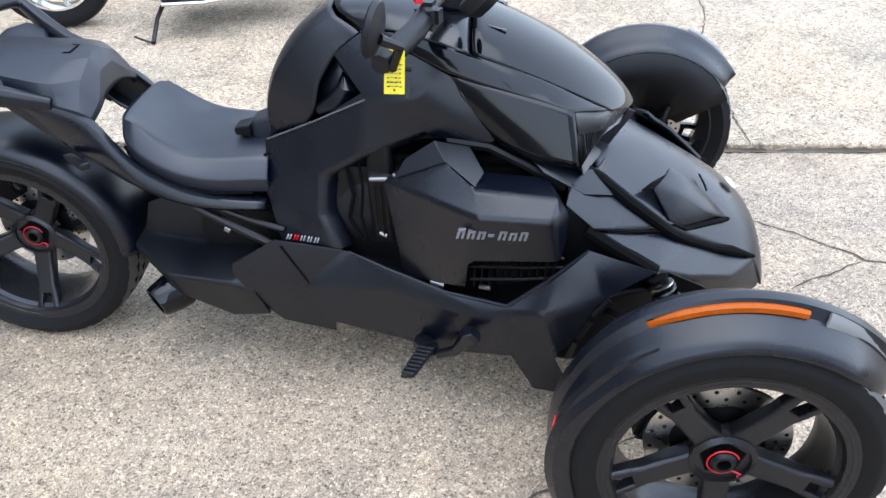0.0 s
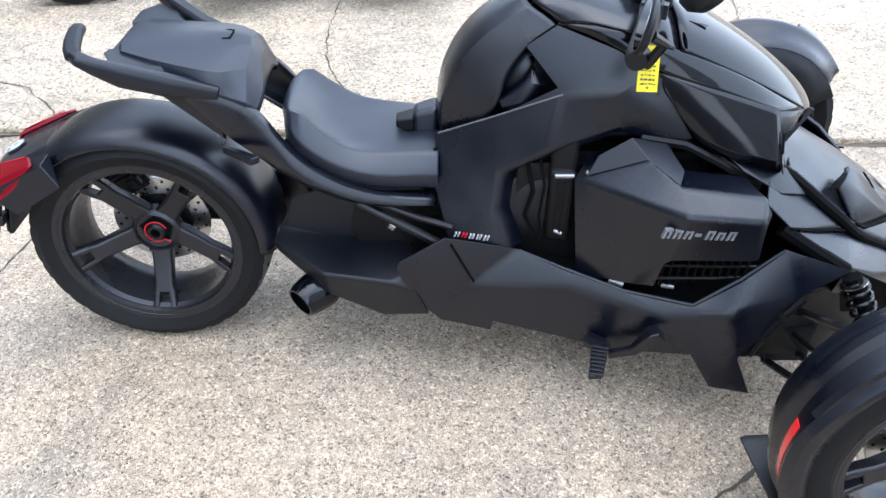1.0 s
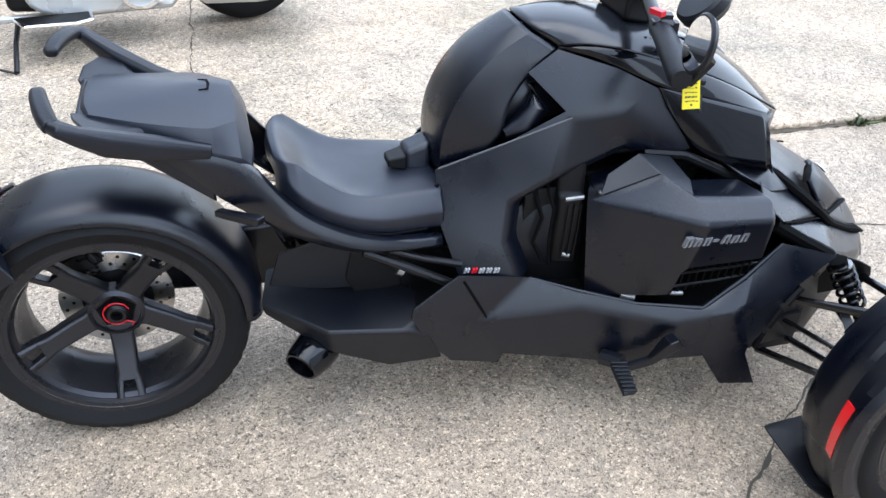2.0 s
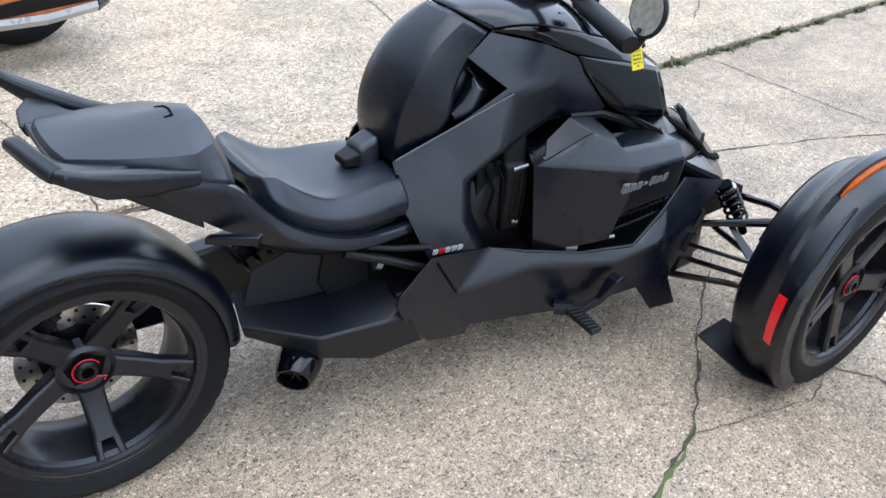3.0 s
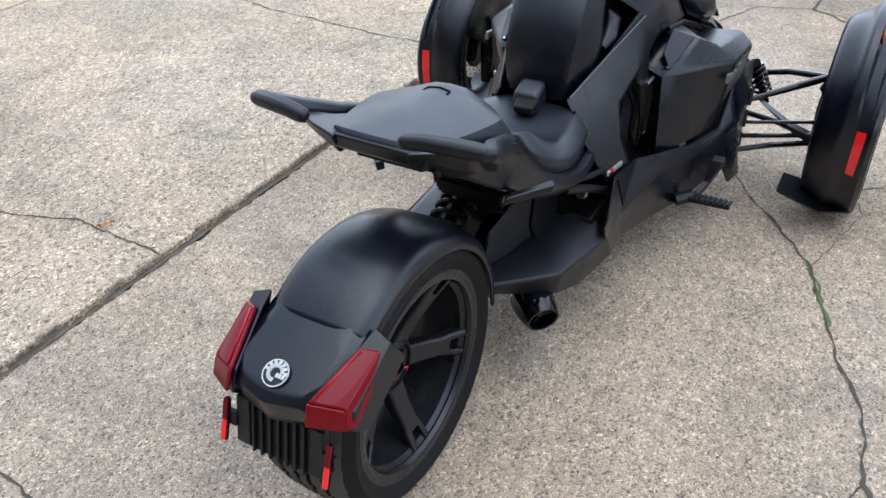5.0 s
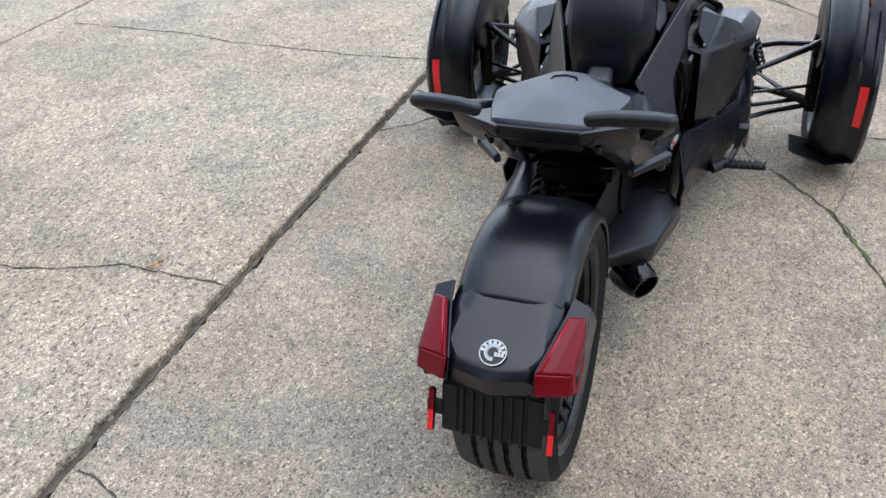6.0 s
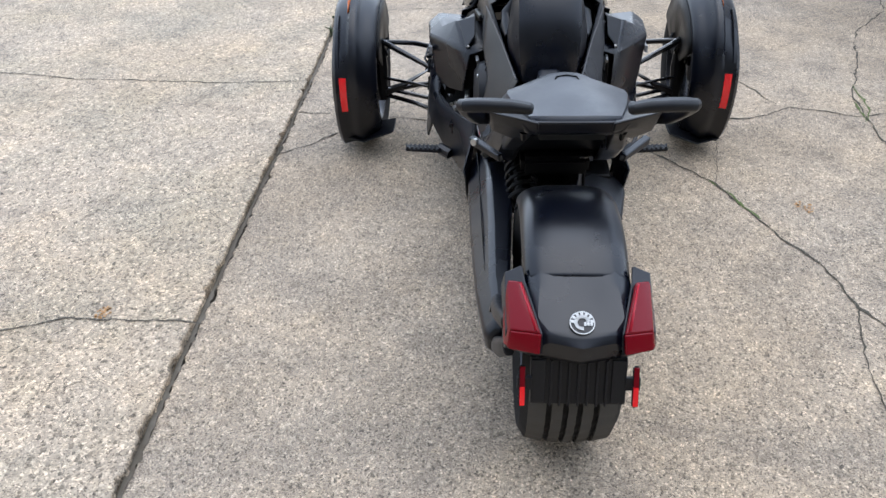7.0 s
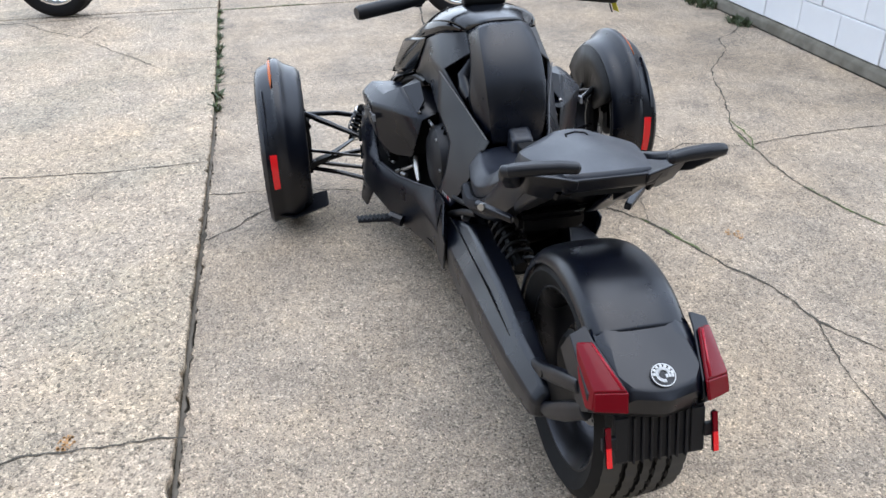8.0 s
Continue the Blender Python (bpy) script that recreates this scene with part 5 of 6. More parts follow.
part("pivot_block", pv, DARK, bike, "dark swing arm pivot casting")
for s in BOTH:
    part("frame_tube", tube([(0.53, s * 0.165, 0.468), (0.62, s * 0.185, 0.43), (0.74, s * 0.195, 0.365)], 0.011, 10), STEEL_BLACK, bike)
    part("frame_tube", tube([(0.585, s * 0.165, 0.465), (0.66, s * 0.175, 0.44), (0.74, s * 0.185, 0.42)], 0.008, 10), STEEL_BLACK, bike)
    part("clamp", tube([(0.60, s * 0.178, 0.425), (0.612, s * 0.18, 0.418)], 0.013, 10), DULL, bike)

part("frame_core", loft([[(x, -w, z0), (x, w, z0), (x, w * 0.8, z1), (x, -w * 0.8, z1)] for x, w, z0, z1 in ((0.76, 0.06, 0.42, 0.66), (0.84, 0.075, 0.42, 0.78), (0.95, 0.09, 0.42, 0.84), (1.15, 0.10, 0.42, 0.84), (1.30, 0.11, 0.42, 0.74), (1.40, 0.10, 0.42, 0.62))]), VOID, bike, "dark frame and airbox behind the panels", bevel=0.01)

# --- seat ---
SEAT = []
for x, w, zc, zr, ze, zb in ((0.366, 0.085, 0.640, 0.640, 0.628, 0.600), (0.372, 0.112, 0.662, 0.660, 0.638, 0.590), (0.388, 0.138, 0.668, 0.668, 0.634, 0.578), (0.408, 0.153, 0.640, 0.666, 0.616, 0.562),
                             (0.436, 0.162, 0.604, 0.642, 0.598, 0.548), (0.475, 0.169, 0.586, 0.612, 0.577, 0.530), (0.520, 0.173, 0.579, 0.586, 0.560, 0.512), (0.580, 0.170, 0.580, 0.580, 0.546, 0.503),
                             (0.640, 0.160, 0.584, 0.578, 0.543, 0.498), (0.690, 0.150, 0.587, 0.575, 0.540, 0.494), (0.708, 0.146, 0.586, 0.572, 0.536, 0.490)):
    back = 0.010 if x < 0.40 else 0.0
    SEAT.append([(x - back, 0, zc), (x - back * 0.9, w * 0.36, zc + 0.05 * (zr - zc)), (x - back * 0.7, w * 0.60, zc + 0.28 * (zr - zc)), (x - back * 0.4, w * 0.79, zr), (x, w * 0.93, ze + 0.35 * (zr - ze)), (x, w, ze - 0.004), (x, w * 0.99, ze - 0.020), (x, w * 0.96, ze - 0.042)])
part("seat", rows_mesh(SEAT, 0, (0, 0, 1), (28, 0.6)), VINYL, bike, "black vinyl rider seat with a rolled rear rim", thick=0.01, sub=2, angle=80)
lc = loft([[(0.648, y, z) for y, z in ((-0.034, 0.576), (0.034, 0.576), (0.030, 0.624), (-0.030, 0.624))], [(0.706, y, z) for y, z in ((-0.037, 0.575), (0.037, 0.575), (0.033, 0.645), (-0.033, 0.645))]])
part("latch_cover", lc, VINYL, bike, "grey-black latch cover behind the tank", bevel=0.012)
lc = loft([[(0.610, y, z) for y, z in ((-0.036, 0.592), (0.010, 0.592), (0.010, 0.608), (-0.036, 0.610))], [(0.650, y, z) for y, z in ((-0.040, 0.584), (0.020, 0.584), (0.020, 0.616), (-0.040, 0.618))]])
part("latch_lever", lc, DARK, bike, "black latch lever", bevel=0.004)
for s in BOTH:
    part("seat_piping", tube([(0.371, s * 0.111, 0.598), (0.388, s * 0.135, 0.593), (0.436, s * 0.158, 0.558), (0.52, s * 0.169, 0.520), (0.58, s * 0.166, 0.506), (0.668, s * 0.150, 0.500)], 0.0035, 6), VOID, bike)
for s in BOTH:
    zz = bmesh.new()
    for k in range(9):
        tube([(0.697, s * (0.106 + 0.005 * k), 0.575 - 0.018 * k), (0.703, s * (0.111 + 0.005 * k), 0.580 - 0.018 * k)], 0.0035, 5, zz)
    part("seat_teeth", zz, VOID, bike)
    # rail below the seat, from tail to frame
    top = [(0.130, 0.143, 0.745), (0.235, 0.150, 0.722), (0.318, 0.150, 0.690), (0.352, 0.160, 0.640), (0.388, 0.168, 0.594), (0.435, 0.182, 0.558), (0.525, 0.192, 0.514), (0.62, 0.182, 0.494), (0.70, 0.166, 0.484)]
    low = [(0.125, 0.140, 0.735), (0.205, 0.145, 0.676), (0.245, 0.146, 0.626), (0.282, 0.149, 0.598), (0.332, 0.152, 0.562), (0.390, 0.155, 0.505), (0.500, 0.165, 0.462), (0.60, 0.162, 0.450), (0.70, 0.155, 0.448)]
    mid = [((a[0] * 0.62 + b[0] * 0.38), max(a[1], b[1]) + 0.008, a[2] * 0.62 + b[2] * 0.38) for a, b in zip(top, low)]
    inner = [(x, w - 0.022, z + 0.002) for x, w, z in top]
    part("seat_rail", rows_mesh([inner, top, mid, low, [(x + 0.01, w - 0.05, z - 0.006) for x, w, z in low]], s, (0, 1, 0), (50, 0.5)), SATIN, bike, "black tail side cover", thick=0.006, sub=2, angle=60)
    part("peg_arm", loft([[(0.336, s * 0.212, 0.612), (0.318, s * 0.226, 0.612), (0.314, s * 0.222, 0.592), (0.332, s * 0.208, 0.592)], [(0.256, s * 0.142, 0.599), (0.240, s * 0.154, 0.600), (0.240, s * 0.150, 0.582), (0.254, s * 0.138, 0.582)]]), MATTE, bike, "folded passenger peg arm", bevel=0.004)
    if s > 0:
        part("peg_bolt", tube([(0.306, s * 0.207, 0.606), (0.296, s * 0.214, 0.608)], 0.009, 10), STEEL, bike, "bright bolt")
# tail underside
part("tail_base", loft([[(0.02, -0.12, 0.79), (0.02, 0.12, 0.79), (0.03, 0.10, 0.755), (0.03, -0.10, 0.755)], [(0.16, -0.14, 0.75), (0.16, 0.14, 0.75), (0.17, 0.11, 0.715), (0.17, -0.11, 0.715)], [(0.29, -0.14, 0.715), (0.29, 0.14, 0.715), (0.28, 0.12, 0.665), (0.28, -0.12, 0.665)]]), MATTE, bike, "black tail underside", bevel=0.008)
part("seat_base", loft([[(0.42, -0.15, 0.57), (0.42, 0.15, 0.57), (0.42, 0.13, 0.52), (0.42, -0.13, 0.52)], [(0.52, -0.15, 0.535), (0.52, 0.15, 0.535), (0.52, 0.13, 0.47), (0.52, -0.13, 0.47)], [(0.68, -0.14, 0.51), (0.68, 0.14, 0.51), (0.68, 0.12, 0.43), (0.68, -0.12, 0.43)]]), MATTE, bike, "black seat base", bevel=0.008)
ub = bmesh.new()
box(ub, (0.115, 0, 0.728), (0.10, 0.16, 0.035), Matrix.Rotation(radians(18), 4, "Y"))
bmesh.ops.bevel(ub, geom=ub.edges[:], offset=0.010, segments=2, affect="EDGES")
part("light_bracket", ub, GRAIN, bike, "dark bracket under the tail")
for s in BOTH:
    part("tail_gusset", loft([[(0.05, s * 0.085, 0.760), (0.05, s * 0.118, 0.760), (0.085, s * 0.125, 0.735), (0.085, s * 0.085, 0.725)], [(0.24, s * 0.10, 0.69), (0.24, s * 0.15, 0.70), (0.25, s * 0.145, 0.61), (0.25, s * 0.105, 0.61)]]), MATTE, bike, "angular black tail bracket", bevel=0.006)
    part("clip", tube([(0.055, s * 0.105, 0.752), (0.07, s * 0.105, 0.728)], [0.009, 0.006], 8), DARK, bike)
ub = bmesh.new()
box(ub, (0.42, 0.0, 0.50), (0.10, 0.18, 0.05))
bmesh.ops.bevel(ub, geom=ub.edges[:], offset=0.012, segments=2, affect="EDGES")
part("battery_tray", ub, DARK, bike, "dark tray below the seat")
part("heat_shield", cage([(0.40, 0.045, 0.515), (0.40, 0.100, 0.520), (0.46, 0.110, 0.475), (0.46, 0.050, 0.470), (0.37, 0.075, 0.53)], [(0, 4, 1), (0, 1, 2, 3)], -1, (-1, 0, 1)), DULL, bike, "dull metal heat shield", thick=0.003, bevel=0.003)
cast = part("engine_bracket", flat_bar([(1.105, 0.238, 0.410), (1.075, 0.242, 0.380), (1.040, 0.242, 0.344)], [0.007, 0.009, 0.006], [0.006, 0.008, 0.006]), STEEL, bike, "bright cast metal bracket", angle=40, bevel=0.002)
part("bracket_foot", flat_bar([(1.085, 0.250, 0.384), (1.120, 0.270, 0.360), (1.175, 0.292, 0.330)], [0.007, 0.010, 0.012], [0.005, 0.006, 0.006]), STEEL, cast, angle=40, bevel=0.002)
part("white_cap", tube([(0.89, 0.163, 0.534), (0.886, 0.172, 0.536)], 0.009, 10), WHITE_P, bike, "small white plastic cap")
for s in BOTH:
    part("tail_bolt", tube([(0.37, s * 0.14, 0.545), (0.362, s * 0.15, 0.548)], 0.006, 8), STEEL, bike)

CUSH = [
    [(0.022, 0, 0.782), (0.026, 0.060, 0.782), (0.038, 0.092, 0.779), (0.042, 0.094, 0.766), (0.052, 0.09, 0.752)],
    [(0.032, 0, 0.797), (0.036, 0.058, 0.796), (0.046, 0.096, 0.791), (0.050, 0.101, 0.768), (0.060, 0.096, 0.750)],
    [(0.12, 0, 0.801), (0.12, 0.060, 0.796), (0.13, 0.122, 0.778), (0.135, 0.128, 0.752), (0.14, 0.120, 0.735)],
    [(0.20, 0, 0.800), (0.205, 0.058, 0.793), (0.222, 0.138, 0.768), (0.226, 0.148, 0.732), (0.23, 0.148, 0.696)],
    [(0.262, 0, 0.797), (0.262, 0.050, 0.790), (0.254, 0.136, 0.763), (0.262, 0.147, 0.716), (0.266, 0.146, 0.672)],
    [(0.299, 0, 0.790), (0.304, 0.034, 0.785), (0.302, 0.094, 0.757), (0.304, 0.144, 0.700), (0.300, 0.142, 0.664)],
    [(0.320, 0, 0.755), (0.320, 0.034, 0.752), (0.330, 0.084, 0.706), (0.322, 0.132, 0.680), (0.312, 0.138, 0.660)],
    [(0.328, 0, 0.705), (0.328, 0.05, 0.702), (0.330, 0.09, 0.684), (0.324, 0.126, 0.668), (0.316, 0.134, 0.656)],
]
cush = part("passenger_cushion", rows_mesh(CUSH, 0, (0, 0, 1), (12, 0.9)), VINYL, bike, "faceted grey-black passenger cushion", thick=0.01, sub=2, angle=16)
nt = tube([(0.240, -0.026, 0.7925), (0.256, -0.023, 0.793), (0.259, 0.0, 0.7955), (0.256, 0.023, 0.793), (0.240, 0.026, 0.7925)], 0.0032, 6)
part("pull_slot", nt, VOID, cush, "small dark pull slot")
for s in BOTH:
    g = flat_bar([(-0.026, s * 0.093, 0.838), (-0.026, s * 0.099, 0.839), (-0.020, s * 0.135, 0.842), (-0.010, s * 0.180, 0.840), (0.000, s * 0.214, 0.836), (0.008, s * 0.231, 0.832)], [0.008, 0.0135, 0.015, 0.016, 0.016, 0.015], [0.007, 0.011, 0.0125, 0.013, 0.013, 0.012])
    grip = part("grab_handle", g, GRAIN, bike, "grained black rubber grab handle", angle=40, bevel=0.004)
    part("handle_arm", flat_bar([(0.002, s * 0.220, 0.834), (0.016, s * 0.233, 0.829), (0.040, s * 0.226, 0.811), (0.080, s * 0.203, 0.783), (0.150, s * 0.168, 0.750), (0.250, s * 0.146, 0.722)], [0.014, 0.015, 0.016, 0.018, 0.018, 0.010], [0.012, 0.013, 0.016, 0.023, 0.023, 0.014]), MATTE, grip, angle=40, bevel=0.004)
    part("handle_bracket", loft([[(0.012, s * 0.075, 0.790), (0.16, s * 0.10, 0.765), (0.20, s * 0.11, 0.700), (0.07, s * 0.085, 0.735), (0.020, s * 0.075, 0.765)], [(0.020, s * 0.125, 0.800), (0.11, s * 0.145, 0.775), (0.14, s * 0.148, 0.722), (0.080, s * 0.130, 0.722), (0.034, s * 0.125, 0.770)], [(0.050, s * 0.180, 0.800), (0.09, s * 0.192, 0.780), (0.12, s * 0.178, 0.742), (0.085, s * 0.172, 0.738), (0.060, s * 0.175, 0.775)]]), MATTE, grip, bevel=0.006)

# --- rear fender and lights ---
rows = []
for i in range(27):
    t = i / 26
    a = radians(128 - (128 + 2) * t)
    r = np.interp(math.degrees(a), [-2, 20, 45, 70, 90, 110, 128], [0.309, 0.309, 0.307, 0.306, 0.309, 0.315, 0.318])
    rows.append([(RW[0] + (r + dr) * math.cos(a), w, RW[2] + (r + dr) * math.sin(a)) for w, dr in ((0, 0.008), (0.05, 0.007), (0.085, 0.001), (0.103, -0.012), (0.110, -0.027), (0.1095, -0.036))])
part("rear_fender", rows_mesh(rows, 0, (0, 0, 1), (40, 0.3)), SATIN, bike, "satin black rear fender arching over the tyre", thick=0.006, sub=1)
TAILP = [[(-0.160, 0, 0.563), (-0.158, 0.072, 0.560), (-0.152, 0.104, 0.545)],
         [(-0.200, 0, 0.548), (-0.200, 0.078, 0.544), (-0.200, 0.108, 0.526)],
         [(-0.275, 0, 0.516), (-0.275, 0.086, 0.512), (-0.285, 0.10, 0.49)],
         [(-0.322, 0, 0.494), (-0.306, 0.062, 0.500), (-0.308, 0.085, 0.475)],
         [(-0.334, 0, 0.482), (-0.318, 0.064, 0.484), (-0.31, 0.085, 0.465)],
         [(-0.325, 0, 0.435), (-0.308, 0.066, 0.435), (-0.30, 0.085, 0.435)]]
tailp = part("tail_panel", rows_mesh(TAILP, 0, (-1, 0, 1), (20, 0.85)), SATIN, bike, "satin black tail panel", thick=0.006, sub=2)
eb = lathe([(0.0005, -0.003), (0.0255, -0.003), (0.0265, 0.002), (0.0005, 0.002)], 40)
emb = place(part("emblem", eb, MATTE, tailp, "round emblem of white teeth and bars"), Matrix.Translation((-0.2915, 0.0, 0.5103)) @ Vector((-0.45, 0, 0.89)).to_track_quat("-Y", "Z").to_matrix().to_4x4() @ Matrix.Scale(0.92, 4))
wb = lathe([(0.0245, -0.0045), (0.0265, -0.0045), (0.0265, -0.002), (0.0245, -0.002)], 40)
for k in range(7):
    a = radians(10 + 27 * k)
    box(wb, (0.0205 * math.cos(a), -0.004, 0.0205 * math.sin(a)), (0.006, 0.003, 0.006), Matrix.Rotation(-a, 4, "Y"))
for i in range(22):
    a = radians(20 + 250 * i / 21)
    box(wb, (0.0135 * math.cos(a), -0.004, 0.0135 * math.sin(a)), (0.007, 0.003, 0.0045), Matrix.Rotation(-a, 4, "Y"))
for k in range(3):
    box(wb, (0.006 + 0.0065 * k, -0.004, -0.003), (0.005, 0.003, 0.008))
part("emblem_mark", wb, WHITE_P, emb, "white ring and teeth")
for s in BOTH:
    part("tail_lamp_housing", cage([(-0.160, 0.112, 0.556), (-0.168, 0.147, 0.544), (-0.280, 0.147, 0.482), (-0.292, 0.147, 0.448), (-0.326, 0.078, 0.458), (-0.309, 0.077, 0.498), (-0.195, 0.107, 0.543), (-0.135, 0.152, 0.49), (-0.25, 0.150, 0.415), (-0.30, 0.080, 0.43)],
                                        [(0, 1, 2, 5, 6), (1, 7, 8, 3, 2), (2, 3, 4, 5), (3, 8, 9, 4), (0, 7, 1)], s, (-1, 0.5, 1)), MATTE, bike, "black tail lamp housing", thick=0.006, bevel=0.003)
    lampv = [(-0.206, 0.113, 0.549), (-0.191, 0.143, 0.542), (-0.293, 0.138, 0.493), (-0.318, 0.081, 0.505), (-0.304, 0.142, 0.457), (-0.333, 0.084, 0.467), (-0.240, 0.152, 0.484), (-0.284, 0.152, 0.451), (-0.256, 0.121, 0.527)]
    lamp = part("tail_lamp", cage(lampv, [(0, 1, 8), (1, 2, 8), (8, 2, 3), (0, 8, 3), (1, 6, 2), (6, 7, 4, 2)], s, (-1, 0, 1)), TAIL, bike, "dark red faceted tail lamp", thick=0.010, bevel=0.005)
    part("lower_lens", cage([(-0.319, 0.081, 0.504), (-0.294, 0.138, 0.492), (-0.305, 0.142, 0.456), (-0.334, 0.084, 0.466)], [(0, 1, 2, 3)], s, (-1, 0, 0.3)), TAIL, lamp, "dark red lower lens", thick=0.008, bevel=0.003)
    part("light_guide", cage([(-0.212, 0.1140, 0.5470), (-0.212, 0.1180, 0.547), (-0.309, 0.0925, 0.5065), (-0.312, 0.0870, 0.508)], [(0, 1, 2, 3)], s, (-1, 0, 1)), TAIL_IN, lamp, "brighter red light guide", thick=0.0016, off=1.0)
# plate holder
HM = pose(-0.296, 0, 0.42) @ pose(0, 0, 0, 0, 12, 0) @ pose(0.296, 0, -0.42)
pb = bmesh.new()
box(pb, (-0.296, 0, 0.377), (0.012, 0.19, 0.108))
holder = part("plate_holder", pb, GRAIN, bike, "ribbed black plate holder with no plate", bevel=0.0025)
holder.matrix_basis = HM
pb = bmesh.new()
box(pb, (-0.285, 0, 0.43), (0.03, 0.14, 0.05))
part("holder_arm", pb, GRAIN, holder, bevel=0.003)
for k in range(7):
    pb = bmesh.new()
    box(pb, (-0.304, -0.055 + 0.0183 * k, 0.374), (0.010, 0.005, 0.104))
    part("rib", pb, GRAIN, holder, bevel=0.0015)
for k in BOTH:
    pb = bmesh.new()
    box(pb, (-0.300, k * 0.080, 0.377), (0.012, 0.030, 0.098))
    part("side_plate", pb, GRAIN, holder, bevel=0.0025)
    pb = bmesh.new()
    box(pb, (-0.305, k * 0.107, 0.375), (0.012, 0.03, 0.028))
    part("reflector_arm", pb, GRAIN, holder, bevel=0.002)
for s in BOTH:
    rr = bmesh.new()
    box(rr, (0, 0, 0), (0.007, 0.014, 0.088))
    bmesh.ops.bevel(rr, geom=rr.edges[:], offset=0.003, segments=2, affect="EDGES")
    back = place(part("reflector_mount", rr, MATTE, bike), pose(-0.322, s * 0.112, 0.376, 0, 20, 0))
    rr = bmesh.new()
    box(rr, (-0.005, 0, -0.020), (0.004, 0.010, 0.040))
    part("reflector", rr, REFLECT, back, "thin upright red reflector")
    # same reflector's upper half: the duller reflection is put into a darker red
    rr = bmesh.new()
    box(rr, (-0.005, 0, 0.0215), (0.004, 0.010, 0.041))
    part("reflector", rr, TAIL, back, "upper half of the reflector, its weaker reflection painted darker red")

# --- right heat cover, exhaust, left swing arm ---
EXV = [(0.335, 0.0, 0.338), (0.313, 0.094, 0.312), (0.441, 0.206, 0.298), (0.60, 0.238, 0.300), (0.655, 0.240, 0.285), (0.688, 0.240, 0.212), (0.580, 0.200, 0.175), (0.45, 0.192, 0.232), (0.320, 0.090, 0.282), (0.54, -0.04, 0.340), (0.577, 0.066, 0.336), (0.651, 0.145, 0.332), (0.66, 0.21, 0.318)]
EXF = [(0, 1, 2), (0, 2, 9), (9, 2, 10), (10, 2, 3), (10, 3, 11), (11, 3, 12), (3, 4, 12), (1, 8, 7, 2), (2, 7, 6, 3), (3, 6, 5, 4)]
even(part("exhaust_cover", crisp(EXV, EXF, -1, (0, 1, 0.6), 22, 0.010), GRAIN, bike, "grained black exhaust heat cover", thick=0.006, angle=60))
pipe = part("exhaust_pipe", tube([(0.90, -0.12, 0.22), (0.62, -0.100, 0.215), (0.50, -0.085, 0.212), (0.44, -0.125, 0.212)], 0.030, 20), GOLD, bike, "heat-tinted steel exhaust pipe")
tip = lathe([(0.038, 0.0), (0.049, 0.0), (0.052, 0.010), (0.050, 0.040), (0.044, 0.072), (0.039, 0.084), (0.034, 0.084), (0.032, 0.066), (0.032, 0.02)], 40)
for v in tip.verts:
    if v.co.y > 0.05:
        v.co.y += 0.10 * v.co.z  # slanted mouth
tipo = part("exhaust_tip", tip, GLOSS, pipe, "black exhaust tip", angle=50)
tipo.matrix_basis = pose(0.436, -0.130, 0.212, 0, 0, 138) @ pose(0, 0, 0, -8, 0, 0)
part("tip_collar", lathe([(0.036, -0.003), (0.0505, -0.003), (0.0505, 0.001), (0.036, 0.001)], 36), STEEL, tipo, "bright collar")
part("tip_core", lathe([(0.0005, 0.035), (0.035, 0.035), (0.035, 0.039), (0.0005, 0.039)], 24), VOID, tipo)
fin = bmesh.new()
for k in range(3):
    box(fin, (0, 0.052, 0), (0.066, 0.030, 0.005), Matrix.Rotation(radians(60 * k), 4, "Y"))
part("tip_fins", fin, GLOSS, tipo, "black fins inside the tip", bevel=0.002)
part("swing_arm", loft([[(0.76, 0.10, 0.36), (0.76, 0.20, 0.36), (0.76, 0.235, 0.29), (0.76, 0.21, 0.19), (0.76, 0.10, 0.19)],
                        [(0.58, 0.095, 0.408), (0.58, 0.175, 0.408), (0.58, 0.232, 0.32), (0.58, 0.215, 0.195), (0.58, 0.11, 0.195)],
                        [(0.30, 0.112, 0.388), (0.30, 0.168, 0.388), (0.30, 0.222, 0.32), (0.30, 0.208, 0.205), (0.30, 0.13, 0.205)],
                        [(0.08, 0.120, 0.36), (0.08, 0.168, 0.36), (0.08, 0.208, 0.31), (0.08, 0.195, 0.215), (0.08, 0.14, 0.215)],
                        [(-0.02, 0.126, 0.345), (-0.02, 0.16, 0.345), (-0.03, 0.192, 0.30), (-0.01, 0.185, 0.225), (-0.01, 0.14, 0.225)],
                        [(-0.062, 0.130, 0.332), (-0.062, 0.160, 0.332), (-0.066, 0.188, 0.300), (-0.050, 0.180, 0.232), (-0.050, 0.132, 0.232)], [(-0.080, 0.136, 0.318), (-0.080, 0.152, 0.318), (-0.084, 0.172, 0.294), (-0.072, 0.168, 0.248), (-0.072, 0.138, 0.248)]]), SATIN, bike, "black single-sided swing arm", bevel=0.012)
part("swing_arm_seam", tube([(0.70, 0.206, 0.374), (0.56, 0.198, 0.374), (0.30, 0.191, 0.365), (0.12, 0.183, 0.344)], 0.0022, 5), DARK, bike)
part("fender_bracket", flat_bar([(0.02, 0.150, 0.335), (-0.06, 0.156, 0.372), (-0.15, 0.154, 0.425), (-0.235, 0.142, 0.465)], [0.014, 0.016, 0.016, 0.012], [0.012, 0.016, 0.018, 0.016]), MATTE, bike, "black upper fender bracket", angle=40, bevel=0.004)
